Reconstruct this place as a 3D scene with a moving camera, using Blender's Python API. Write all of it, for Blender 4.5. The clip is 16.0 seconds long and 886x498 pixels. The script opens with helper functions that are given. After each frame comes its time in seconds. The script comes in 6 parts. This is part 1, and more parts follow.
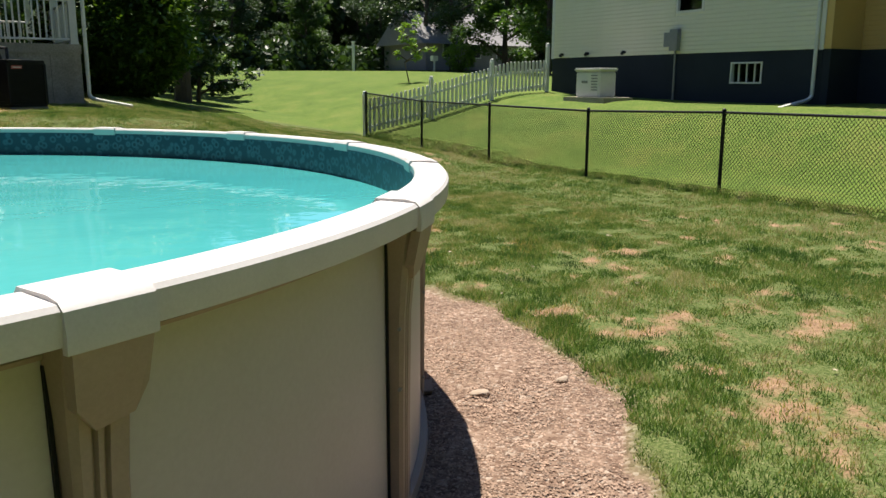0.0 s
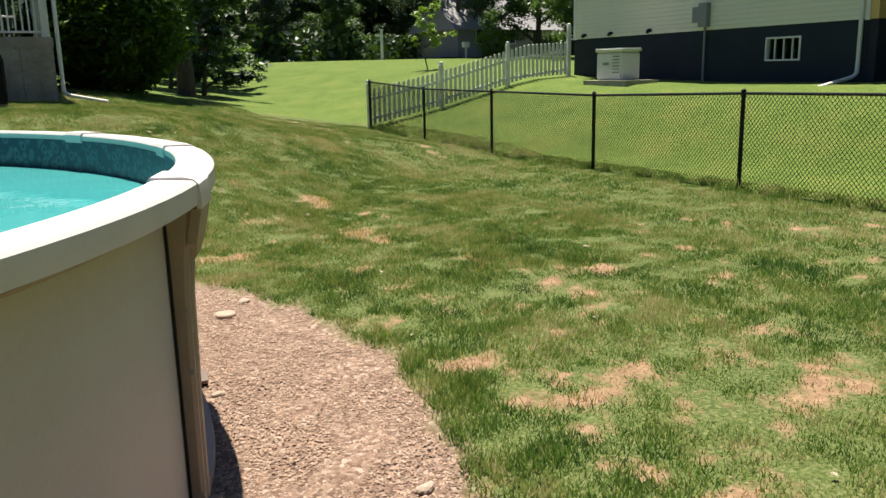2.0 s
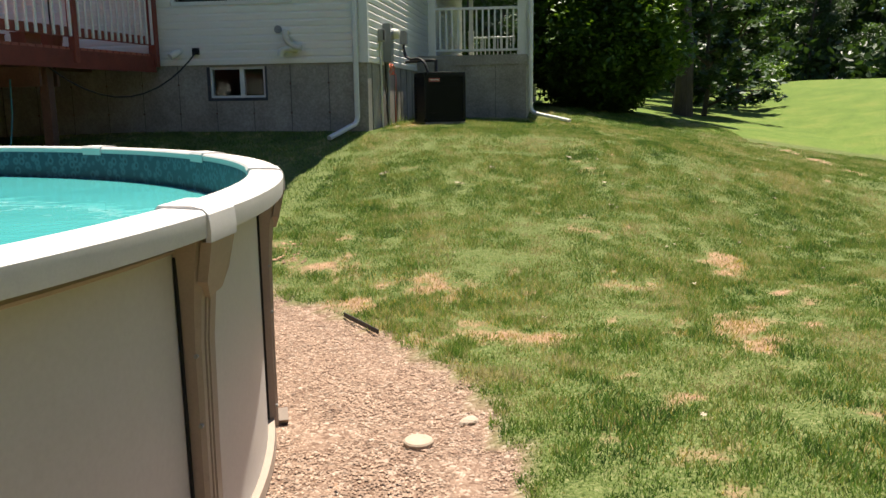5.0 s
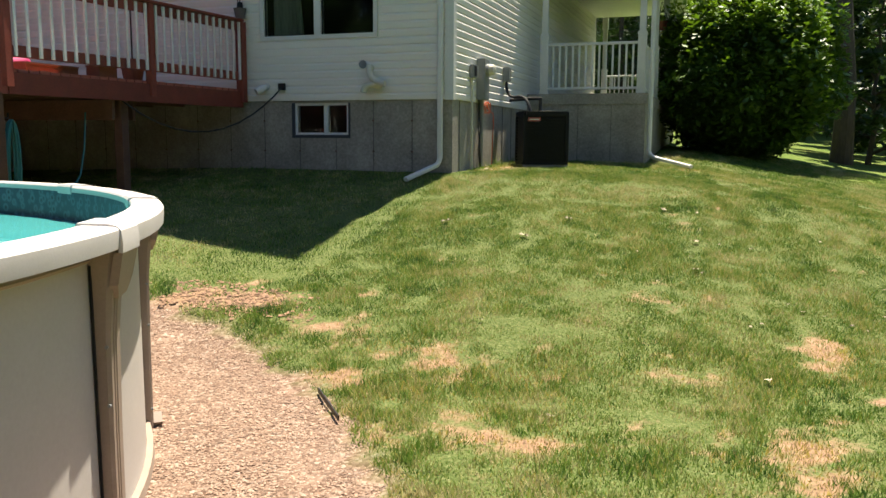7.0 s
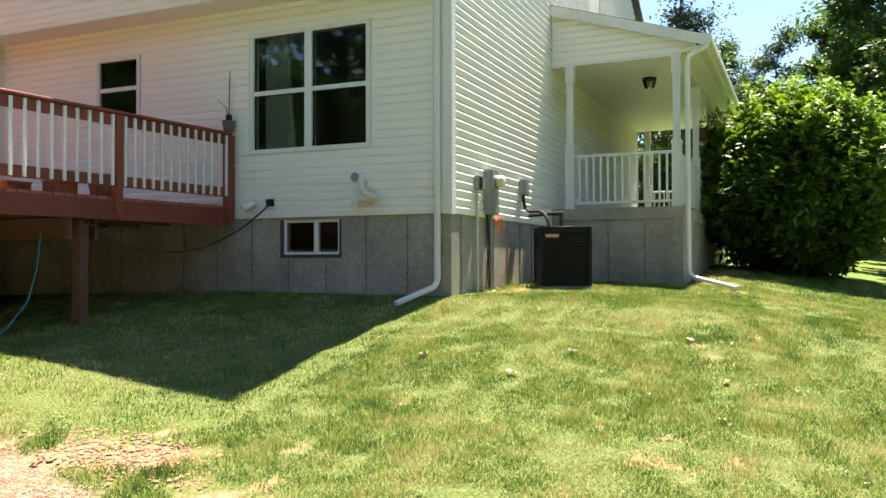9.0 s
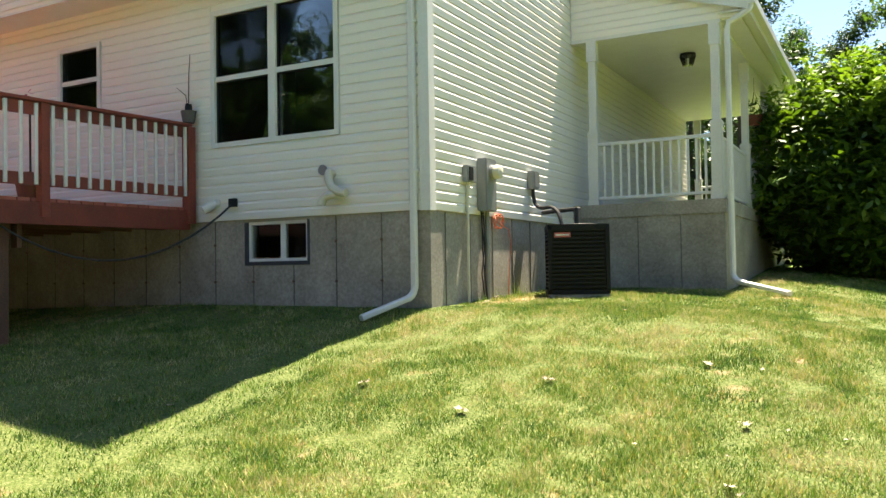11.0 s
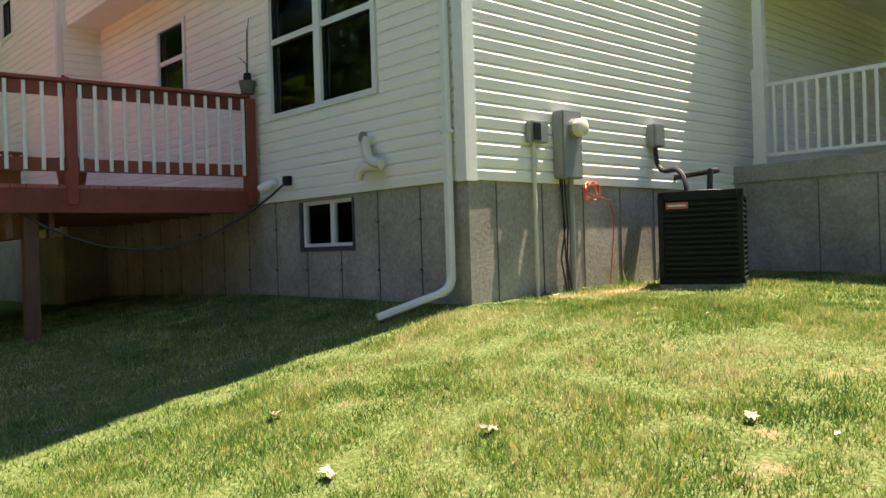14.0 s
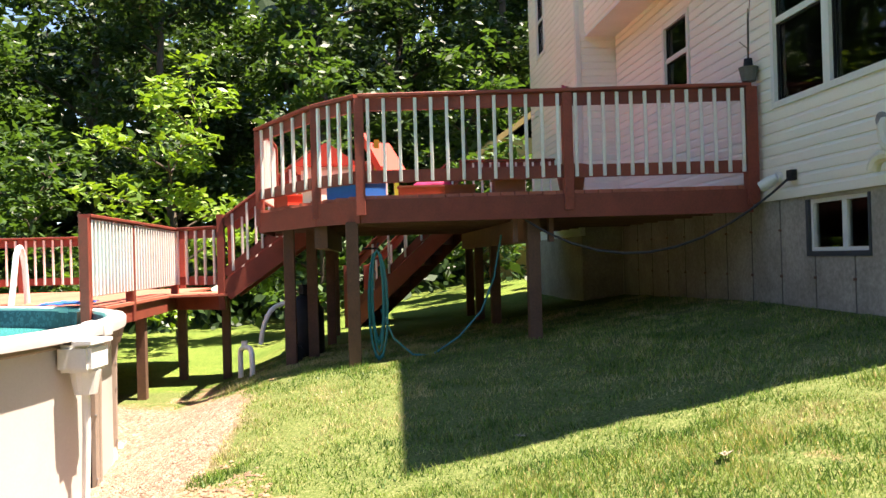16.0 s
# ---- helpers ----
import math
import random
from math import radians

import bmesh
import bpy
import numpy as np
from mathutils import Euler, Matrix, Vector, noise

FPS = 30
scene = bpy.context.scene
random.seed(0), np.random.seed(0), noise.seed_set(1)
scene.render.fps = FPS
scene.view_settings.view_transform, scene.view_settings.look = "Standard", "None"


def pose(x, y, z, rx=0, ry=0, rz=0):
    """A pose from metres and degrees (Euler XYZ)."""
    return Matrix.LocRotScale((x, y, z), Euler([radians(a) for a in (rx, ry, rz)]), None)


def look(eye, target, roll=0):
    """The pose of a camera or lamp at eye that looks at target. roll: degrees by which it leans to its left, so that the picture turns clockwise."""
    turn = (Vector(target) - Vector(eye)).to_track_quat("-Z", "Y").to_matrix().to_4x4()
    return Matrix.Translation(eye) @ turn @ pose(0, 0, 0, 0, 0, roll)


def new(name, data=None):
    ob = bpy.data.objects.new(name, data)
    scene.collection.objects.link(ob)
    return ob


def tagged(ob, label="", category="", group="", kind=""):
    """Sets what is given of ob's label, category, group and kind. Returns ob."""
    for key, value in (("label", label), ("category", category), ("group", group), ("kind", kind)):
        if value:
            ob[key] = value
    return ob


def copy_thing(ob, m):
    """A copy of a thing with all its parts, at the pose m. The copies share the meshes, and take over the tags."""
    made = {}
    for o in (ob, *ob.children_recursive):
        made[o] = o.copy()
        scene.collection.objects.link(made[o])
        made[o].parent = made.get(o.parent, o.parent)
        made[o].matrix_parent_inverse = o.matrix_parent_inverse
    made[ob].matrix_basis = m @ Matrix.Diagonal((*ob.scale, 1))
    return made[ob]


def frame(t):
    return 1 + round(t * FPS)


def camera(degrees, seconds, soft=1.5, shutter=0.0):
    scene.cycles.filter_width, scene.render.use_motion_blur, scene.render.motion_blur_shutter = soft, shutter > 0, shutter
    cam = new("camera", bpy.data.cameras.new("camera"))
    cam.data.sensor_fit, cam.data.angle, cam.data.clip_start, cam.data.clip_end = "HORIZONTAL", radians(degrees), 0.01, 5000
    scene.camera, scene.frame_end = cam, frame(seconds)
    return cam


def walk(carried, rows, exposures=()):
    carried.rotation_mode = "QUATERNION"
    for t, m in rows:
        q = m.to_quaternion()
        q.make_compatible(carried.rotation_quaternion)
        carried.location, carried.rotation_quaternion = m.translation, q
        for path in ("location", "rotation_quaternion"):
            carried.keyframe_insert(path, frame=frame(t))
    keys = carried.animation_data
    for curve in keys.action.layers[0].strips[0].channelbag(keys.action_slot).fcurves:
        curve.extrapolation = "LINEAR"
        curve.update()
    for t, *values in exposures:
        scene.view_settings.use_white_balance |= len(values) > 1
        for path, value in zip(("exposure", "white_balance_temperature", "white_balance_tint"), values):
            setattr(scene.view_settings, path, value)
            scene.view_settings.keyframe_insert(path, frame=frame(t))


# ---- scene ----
cam = camera(56.9, 16.0)
EXPOSURES = [(0, 0.9, 6700, 9), (3, 1.15, 6900, 9), (5, 1.25, 7000, 10), (7.5, 1.6, 7300, 9), (8.2, 1.95, 7400, 9), (10.3, 2.25, 7600, 9), (12, 2.2, 7700, 10), (13, 1.9, 7600, 12), (14.5, 2.05, 7550, 14), (16, 2.25, 7500, 17)]
PATH = [
    (0, (-0.842, -15.302, 0.704), (0.194, -13.660, 0.310), 0.23),
    (0.5, (-0.453, -15.094, 0.662), (0.698, -13.540, 0.256), -0.68),
    (1, (-0.005, -14.907, 0.652), (1.214, -13.413, 0.237), -0.99),
    (1.5, (0.438, -14.748, 0.665), (1.575, -13.170, 0.237), -0.61),
    (2, (0.870, -14.492, 0.638), (1.814, -12.768, 0.212), -1.23),
    (2.5, (1.288, -14.194, 0.619), (1.989, -12.360, 0.196), -1.41),
    (3, (1.697, -13.908, 0.629), (2.187, -12.008, 0.206), -1.08),
    (3.5, (2.085, -13.538, 0.614), (2.387, -11.611, 0.196), -1.99),
    (4, (2.447, -13.203, 0.592), (2.511, -11.267, 0.172), -2.10),
    (4.5, (2.690, -12.865, 0.582), (2.559, -10.941, 0.184), -1.41),
    (5, (2.887, -12.470, 0.608), (2.618, -10.565, 0.258), -0.82),
    (5.2, (2.966, -12.330, 0.607), (2.613, -10.430, 0.275), -0.72),
    (7.5, (3.902, -10.771, 0.622), (3.224, -8.885, 0.428), 0.33),
    (8, (3.990, -10.365, 0.615), (3.277, -8.481, 0.605), 0.63),
    (10.3, (4.084, -8.143, 0.533), (3.167, -6.360, 0.591), -1.34),
    (10.5, (4.101, -7.948, 0.546), (3.175, -6.170, 0.609), -1.54),
    (11, (4.251, -7.506, 0.552), (3.291, -5.748, 0.604), -0.93),
    (11.5, (4.388, -7.042, 0.595), (3.410, -5.296, 0.671), -0.72),
    (12, (4.464, -6.550, 0.617), (3.516, -4.791, 0.745), -1.31),
    (12.5, (4.679, -6.140, 0.608), (3.719, -4.390, 0.737), -1.41),
    (13, (4.814, -5.637, 0.584), (3.803, -3.913, 0.668), -1.60),
    (13.5, (4.841, -5.175, 0.614), (3.662, -3.559, 0.634), -1.70),
    (14, (4.865, -4.748, 0.632), (3.390, -3.398, 0.631), -1.80),
    (14.5, (4.819, -4.441, 0.662), (3.137, -3.360, 0.637), -1.70),
    (15, (4.691, -4.188, 0.711), (2.861, -3.383, 0.671), -1.40),
    (15.5, (4.681, -4.095, 0.752), (2.734, -3.636, 0.735), -1.80),
    (16, (4.654, -4.050, 0.733), (2.662, -3.865, 0.752), -1.60),
]
walk(cam, [(t, look(eye, target, roll)) for t, eye, target, roll in PATH], EXPOSURES)


# ---- world, sun and light ----
SUN = Vector((0.21, 1.0, 3.15)).normalized()
elev, azim = math.asin(SUN.z), math.atan2(SUN.x, SUN.y)
world = bpy.data.worlds.new("world")
scene.world = world
world.use_nodes = True
wn, wl = world.node_tree.nodes, world.node_tree.links
wn.clear()
sky = wn.new("ShaderNodeTexSky")
sky.sky_type, sky.sun_disc, sky.sun_elevation, sky.sun_rotation = "NISHITA", False, elev, azim
sky.air_density, sky.dust_density, sky.ozone_density = 0.7, 0.0, 3.0
bg, wo = wn.new("ShaderNodeBackground"), wn.new("ShaderNodeOutputWorld")
bg.inputs["Strength"].default_value = 0.085
wl.new(sky.outputs[0], bg.inputs[0]), wl.new(bg.outputs[0], wo.inputs[0])
sun = new("sun", bpy.data.lights.new("sun", "SUN"))
sun.data.energy, sun.data.angle, sun.data.color = 5.0, radians(0.55), (1.0, 0.95, 0.86)
sun.matrix_world = look(SUN * 60, (0, 0, 0))


# ---- materials ----
def material(name, c1, c2=None, scale=8.0, rough=0.6, metal=0.0, bump=0.0, fine=60.0, mid=None, spec=0.4, stretch=(1, 1, 1), island=0.0, rnd=0.0):
    """A paint, wood, stone or plastic: two colours mixed by coarse and fine noise, with fine relief."""
    m = bpy.data.materials.new(name)
    m.use_nodes = True
    n, l = m.node_tree.nodes, m.node_tree.links
    b = n["Principled BSDF"]
    c2 = c2 or tuple(v * 0.8 for v in c1)
    tc, mp = n.new("ShaderNodeTexCoord"), n.new("ShaderNodeMapping")
    mp.inputs["Scale"].default_value = stretch
    l.new(tc.outputs["Object"], mp.inputs[0])
    na, nb = n.new("ShaderNodeTexNoise"), n.new("ShaderNodeTexNoise")
    for t, s in ((na, scale), (nb, fine)):
        t.inputs["Scale"].default_value, t.inputs["Detail"].default_value, t.inputs["Roughness"].default_value = s, 5, 0.6
        l.new(mp.outputs[0], t.inputs["Vector"])
    add = n.new("ShaderNodeMath")
    add.operation = "MULTIPLY_ADD"
    add.inputs[1].default_value, add.inputs[2].default_value = 0.5, 0.0
    l.new(nb.outputs[0], add.inputs[0])
    mix = n.new("ShaderNodeMath")
    mix.operation = "MULTIPLY_ADD"
    mix.inputs[1].default_value = 0.5
    l.new(na.outputs[0], mix.inputs[0]), l.new(add.outputs[0], mix.inputs[2])
    ramp = n.new("ShaderNodeValToRGB")
    ramp.color_ramp.elements[0].position, ramp.color_ramp.elements[1].position = 0.33, 0.67
    ramp.color_ramp.elements[0].color, ramp.color_ramp.elements[1].color = (*c2, 1), (*c1, 1)
    if mid:
        e = ramp.color_ramp.elements.new(0.5)
        e.color = (*mid, 1)
    l.new(mix.outputs[0], ramp.inputs[0])
    out = ramp.outputs[0]
    if island or rnd:
        src = n.new("ShaderNodeNewGeometry").outputs["Random Per Island"] if island else n.new("ShaderNodeObjectInfo").outputs["Random"]
        hsv, rg = n.new("ShaderNodeHueSaturation"), n.new("ShaderNodeMapRange")
        amount = island or rnd
        rg.inputs["To Min"].default_value, rg.inputs["To Max"].default_value = 1 - amount, 1 + amount
        l.new(src, rg.inputs[0]), l.new(rg.outputs[0], hsv.inputs["Value"]), l.new(out, hsv.inputs["Color"])
        out = hsv.outputs[0]
    l.new(out, b.inputs["Base Color"])
    b.inputs["Roughness"].default_value, b.inputs["Metallic"].default_value = rough, metal
    b.inputs["Specular IOR Level"].default_value = spec
    if bump:
        bp = n.new("ShaderNodeBump")
        bp.inputs["Strength"].default_value, bp.inputs["Distance"].default_value = bump, 0.02
        l.new(mix.outputs[0], bp.inputs["Height"]), l.new(bp.outputs[0], b.inputs["Normal"])
    return m


def leaf_material(name, c1, c2, through_light=0.35):
    m = material(name, c1, c2, scale=0.6, rough=0.45, fine=9, island=0.35, spec=0.35)
    n, l = m.node_tree.nodes, m.node_tree.links
    b, o = n["Principled BSDF"], n["Material Output"]
    tr, mx = n.new("ShaderNodeBsdfTranslucent"), n.new("ShaderNodeMixShader")
    tr.inputs[0].default_value = (c1[0] * 1.5, c1[1] * 1.6, c1[2] * 0.6, 1)
    mx.inputs[0].default_value = through_light
    l.new(b.outputs[0], mx.inputs[1]), l.new(tr.outputs[0], mx.inputs[2]), l.new(mx.outputs[0], o.inputs[0])
    return m


def glass(name, tint=(0.9, 0.95, 0.95), rough=0.02):
    m = bpy.data.materials.new(name)
    m.use_nodes = True
    n, l = m.node_tree.nodes, m.node_tree.links
    o = n["Material Output"]
    n.remove(n["Principled BSDF"])
    tr, gl, mx, fr = n.new("ShaderNodeBsdfTransparent"), n.new("ShaderNodeBsdfGlossy"), n.new("ShaderNodeMixShader"), n.new("ShaderNodeFresnel")
    tr.inputs[0].default_value, gl.inputs["Roughness"].default_value = (*tint, 1), rough
    fr.inputs[0].default_value = 1.5
    l.new(fr.outputs[0], mx.inputs[0]), l.new(tr.outputs[0], mx.inputs[1]), l.new(gl.outputs[0], mx.inputs[2]), l.new(mx.outputs[0], o.inputs[0])
    return m


VINYL = material("vinyl_siding", (0.81, 0.78, 0.71), (0.76, 0.73, 0.66), scale=1.3, rough=0.5, bump=0.05, fine=40)
TRIM = material("white_trim", (0.72, 0.72, 0.69), (0.62, 0.62, 0.59), scale=3, rough=0.45, fine=30)
CONCRETE = material("poured_concrete", (0.43, 0.395, 0.34), (0.20, 0.182, 0.155), scale=1.9, rough=0.9, bump=0.3, fine=28, mid=(0.30, 0.275, 0.235))
SEAM = material("dirty_concrete_seam", (0.17, 0.155, 0.135), (0.09, 0.08, 0.07), scale=6, rough=0.95)
DECKRED = material("red_stained_wood", (0.27, 0.055, 0.034), (0.15, 0.032, 0.021), scale=4, rough=0.55, bump=0.25, fine=55, stretch=(1, 1, 1), rnd=0.18)
# Faded boards, lightened further to stand for sun and throw pink bounce.
DECKFLOOR = material("faded_sunlit_deck_boards", (0.52, 0.16, 0.10), (0.36, 0.10, 0.065), scale=3, rough=0.65, bump=0.25, fine=45, rnd=0.15)
DECKDARK = material("weathered_brown_wood", (0.17, 0.085, 0.052), (0.085, 0.045, 0.03), scale=5, rough=0.75, bump=0.3, fine=50, rnd=0.2)
BALUSTER = material("white_painted_wood", (0.74, 0.73, 0.70), (0.6, 0.58, 0.54), scale=9, rough=0.5, bump=0.1, fine=70, rnd=0.06)
RIM = material("pool_rim_resin", (0.62, 0.585, 0.57), (0.53, 0.50, 0.48), scale=5, rough=0.5, bump=0.05, fine=120)
UPRIGHT = material("taupe_pool_upright", (0.33, 0.26, 0.21), (0.27, 0.21, 0.17), scale=6, rough=0.5, bump=0.06, fine=90)
POOLWALL = material("grey_pool_wall", (0.50, 0.475, 0.45), (0.44, 0.415, 0.39), scale=2, rough=0.45, bump=0.03, fine=50)
BLACKMETAL = material("black_coated_metal", (0.016, 0.017, 0.019), (0.009, 0.0095, 0.01), scale=8, rough=0.5, fine=80, spec=0.2)
BLUEBASE = material("dark_blue_foundation", (0.016, 0.024, 0.036), (0.011, 0.016, 0.025), scale=1.5, rough=0.8, bump=0.2, fine=30)
CREAM = material("cream_siding", (0.78, 0.75, 0.60), (0.71, 0.69, 0.55), scale=1.2, rough=0.55, bump=0.05, fine=40)
YELLOW = material("yellow_siding", (0.66, 0.45, 0.17), (0.58, 0.39, 0.14), scale=1.2, rough=0.6, bump=0.05, fine=40)
SHINGLE = material("grey_roof_shingles", (0.12, 0.115, 0.11), (0.06, 0.058, 0.056), scale=14, rough=0.9, bump=0.5, fine=90)
# Near-black colour puts the shade of unlit rooms into walls, ceiling and far panes.
DARKROOM = material("interior_shade_colour", (0.05, 0.05, 0.055), (0.03, 0.03, 0.03), scale=2, rough=0.9)
CURTAIN = material("pale_green_curtain", (0.34, 0.35, 0.27), (0.25, 0.26, 0.2), scale=6, rough=0.9)
GALV = material("grey_meter_metal", (0.30, 0.31, 0.31), (0.23, 0.24, 0.24), scale=7, rough=0.45, metal=0.4, fine=60)
PVC = material("cream_pvc", (0.66, 0.63, 0.52), (0.56, 0.53, 0.43), scale=9, rough=0.45)
BARK = material("tree_bark", (0.10, 0.075, 0.055), (0.045, 0.035, 0.028), scale=5, rough=0.9, bump=0.8, fine=30, stretch=(1, 1, 0.25))
LEAF = leaf_material("broad_leaf", (0.06, 0.115, 0.03), (0.028, 0.062, 0.018))
# Darker copy of the broad leaf, with the shade put into its colour.
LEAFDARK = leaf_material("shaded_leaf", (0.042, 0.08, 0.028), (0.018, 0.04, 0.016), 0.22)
BUSHLEAF = leaf_material("bush_leaf", (0.10, 0.18, 0.024), (0.026, 0.058, 0.011), 0.22)
LEAFBRIGHT = leaf_material("bright_bush_leaf", (0.21, 0.33, 0.05), (0.07, 0.14, 0.022), 0.22)
ASPHALT = material("road_asphalt", (0.16, 0.155, 0.15), (0.11, 0.108, 0.105), scale=3, rough=0.9, bump=0.3, fine=40)
PANE = glass("window_pane")


# ---- building helpers ----
def part(name, bm, mat, parent=None, label=""):
    """Links a bmesh, made in world coordinates, as one mesh object under a thing or a part."""
    me = bpy.data.meshes.new(name)
    bmesh.ops.recalc_face_normals(bm, faces=bm.faces)
    bm.to_mesh(me)
    bm.free()
    me.materials.append(mat)
    ob = new(name, me)
    if parent:
        adopt(ob, parent)
    return tagged(ob, label) if label else ob


def world_of(ob):
    m = Matrix.Identity(4)
    while ob:
        m = ob.matrix_parent_inverse @ ob.matrix_basis @ m if ob.parent else ob.matrix_basis @ m
        ob = ob.parent
    return m


def adopt(ob, parent):
    ob.parent = parent
    ob.matrix_parent_inverse = world_of(parent).inverted()


def thing(name, place, label, category, group="", kind=""):
    e = new(name)
    e.matrix_basis = pose(*place)
    return tagged(e, label, category, group, kind)


def box(bm, x0, x1, y0, y1, z0, z1):
    v = [bm.verts.new((x, y, z)) for x in (x0, x1) for y in (y0, y1) for z in (z0, z1)]
    for f in ((0, 1, 3, 2), (4, 6, 7, 5), (0, 4, 5, 1), (2, 3, 7, 6), (0, 2, 6, 4), (1, 5, 7, 3)):
        bm.faces.new([v[i] for i in f])
    return v


def boxed(*a):
    bm = bmesh.new()
    box(bm, *a)
    return bm


def beam(bm, p, q, w, h, up=(0, 0, 1), bevel=0.0):
    """A bar of section w (sideways) by h (upwards) from p to q."""
    p, q = Vector(p), Vector(q)
    d = (q - p).normalized()
    u = Vector(up) if abs(d.dot(Vector(up))) < 0.95 else Vector((0, 1, 0))
    s = d.cross(u).normalized()
    u = s.cross(d).normalized()
    c = bevel
    ring = [(-w / 2 + c, -h / 2), (w / 2 - c, -h / 2), (w / 2, -h / 2 + c), (w / 2, h / 2 - c), (w / 2 - c, h / 2), (-w / 2 + c, h / 2), (-w / 2, h / 2 - c), (-w / 2, -h / 2 + c)] if c else \
        [(-w / 2, -h / 2), (w / 2, -h / 2), (w / 2, h / 2), (-w / 2, h / 2)]
    a = [bm.verts.new(p + s * i + u * j) for i, j in ring]
    b = [bm.verts.new(q + s * i + u * j) for i, j in ring]
    k = len(ring)
    for i in range(k):
        bm.faces.new((a[i], a[(i + 1) % k], b[(i + 1) % k], b[i]))
    bm.faces.new(a[::-1]), bm.faces.new(b)


def beamed(*a, **k):
    bm = bmesh.new()
    beam(bm, *a, **k)
    return bm


def tube(bm, pts, r, sides=8, caps=True):
    """A round tube along points; r a number or one for each point."""
    pts = [Vector(p) for p in pts]
    rs = r if isinstance(r, (list, tuple)) else [r] * len(pts)
    rings, ref = [], None
    for i, p in enumerate(pts):
        d = (pts[min(i + 1, len(pts) - 1)] - pts[max(i - 1, 0)]).normalized()
        if ref is None:
            ref = Vector((1, 0, 0)) if abs(d.x) < 0.9 else Vector((0, 1, 0))
        s = (ref - d * ref.dot(d)).normalized()
        u = d.cross(s)
        ref = s
        rings.append([bm.verts.new(p + (s * math.cos(2 * math.pi * k / sides) + u * math.sin(2 * math.pi * k / sides)) * rs[i]) for k in range(sides)])
    for a, b in zip(rings, rings[1:]):
        for k in range(sides):
            bm.faces.new((a[k], a[(k + 1) % sides], b[(k + 1) % sides], b[k]))
    if caps:
        bm.faces.new(rings[0][::-1]), bm.faces.new(rings[-1])


def tubed(*a, **k):
    bm = bmesh.new()
    tube(bm, *a, **k)
    return bm


def turned(bm, m):
    bmesh.ops.transform(bm, matrix=m, verts=bm.verts)
    return bm


def smooth(ob):
    ob.data.polygons.foreach_set("use_smooth", [True] * len(ob.data.polygons))
    ob.data.set_sharp_from_angle(angle=radians(34))
    return ob


def arc(p0, p1, p2, n=8):
    """Points of a bend from p0 to p2 with its corner at p1."""
    a, b, c = Vector(p0), Vector(p1), Vector(p2)
    return [a * (1 - t) ** 2 + b * 2 * t * (1 - t) + c * t * t for t in (i / n for i in range(n + 1))]


# ---- ground ----
def step(a, b, x):
    t = min(1.0, max(0.0, (x - a) / (b - a)))
    return t * t * (3 - 2 * t)


def ground(x, y):
    """Height of the ground: the house stands on a rise; a flat lawn with the pool lies below, a swale along the fence."""
    fall = float(np.interp(-y, [-60, -36, -20, -9, -5, 0, 2.2, 3.3, 5.4, 6.4, 60], [-1.4, -1.2, -0.7, -0.4, -0.13, 0, 0.45, 0.66, 1.0, 1.25, 1.3]))
    side = float(np.interp(x, [-9, -3.5, 0, 2, 3.5, 5, 6.5, 9.8, 12, 15, 17, 40], [0.12, -0.02, 0, 0.05, 0.15, 0.4, 0.66, 1.15, 0.72, 0.0, -0.1, -0.3]))
    if fall > 0:
        fall *= (1 - step(10, 15, x)) * (1 - 0.33 * step(0, 3.5, -x) * (1 - step(4.5, 7, -y)))
    if side > 0:
        side *= 1 - step(6, 34, y)
    h = 0.155 - fall - side
    k = 0.12
    e = max(k - abs(h + 1.04), 0) / k
    return max(h, -1.04) + e * e * k / 4


POOL = Vector((-2.07, -10.014))


# ---- terrain ----
def spaced(lo, hi, a, b, fine):
    """Coordinates: fine steps between a and b, growing steps out to lo and hi."""
    mid = list(np.arange(a, b + 1e-6, fine))
    up, down, s = [], [], fine
    v = mid[-1]
    while v < hi:
        s *= 1.22
        v += s
        up.append(v)
    v, s = mid[0], fine
    while v > lo:
        s *= 1.22
        v -= s
        down.append(v)
    return down[::-1] + mid + up


def fbm(x, y, s, seed=0.0):
    return noise.fractal(Vector((x * s + seed, y * s - seed, seed)), 0.6, 2.0, 4)


BARE = [(3.7, -11.3, 0.7, 0.3), (4.5, -11.9, 0.5, 0.25), (3.0, -12.9, 0.4, 0.4), (3.2, -10.6, 0.4, 0.2), (5.2, -12.4, 0.5, 0.35), (5.0, -13.2, 0.5, 0.3), (1.9, -5.7, 0.65, 0.3), (1.3, -6.2, 0.5, 0.25),
        (2.6, -6.9, 0.5, 0.3), (0.75, -5.4, 0.7, 0.35), (-0.4, -5.05, 0.9, 0.45), (3.4, -5.4, 0.45, 0.35), (4.3, -6.6, 0.4, 0.6), (4.5, -4.4, 0.35, 0.5), (-3.5, -5.75, 1.7, 0.75), (-5.4, -6.1, 2.0, 1.0),
        (16.5, -6.5, 1.9, 1.0), (7.6, 3.2, 0.35, 2.6), (8.4, 0.4, 0.3, 1.6), (3.0, 3.6, 0.5, 0.3), (0.35, 1.6, 0.3, 1.3)]


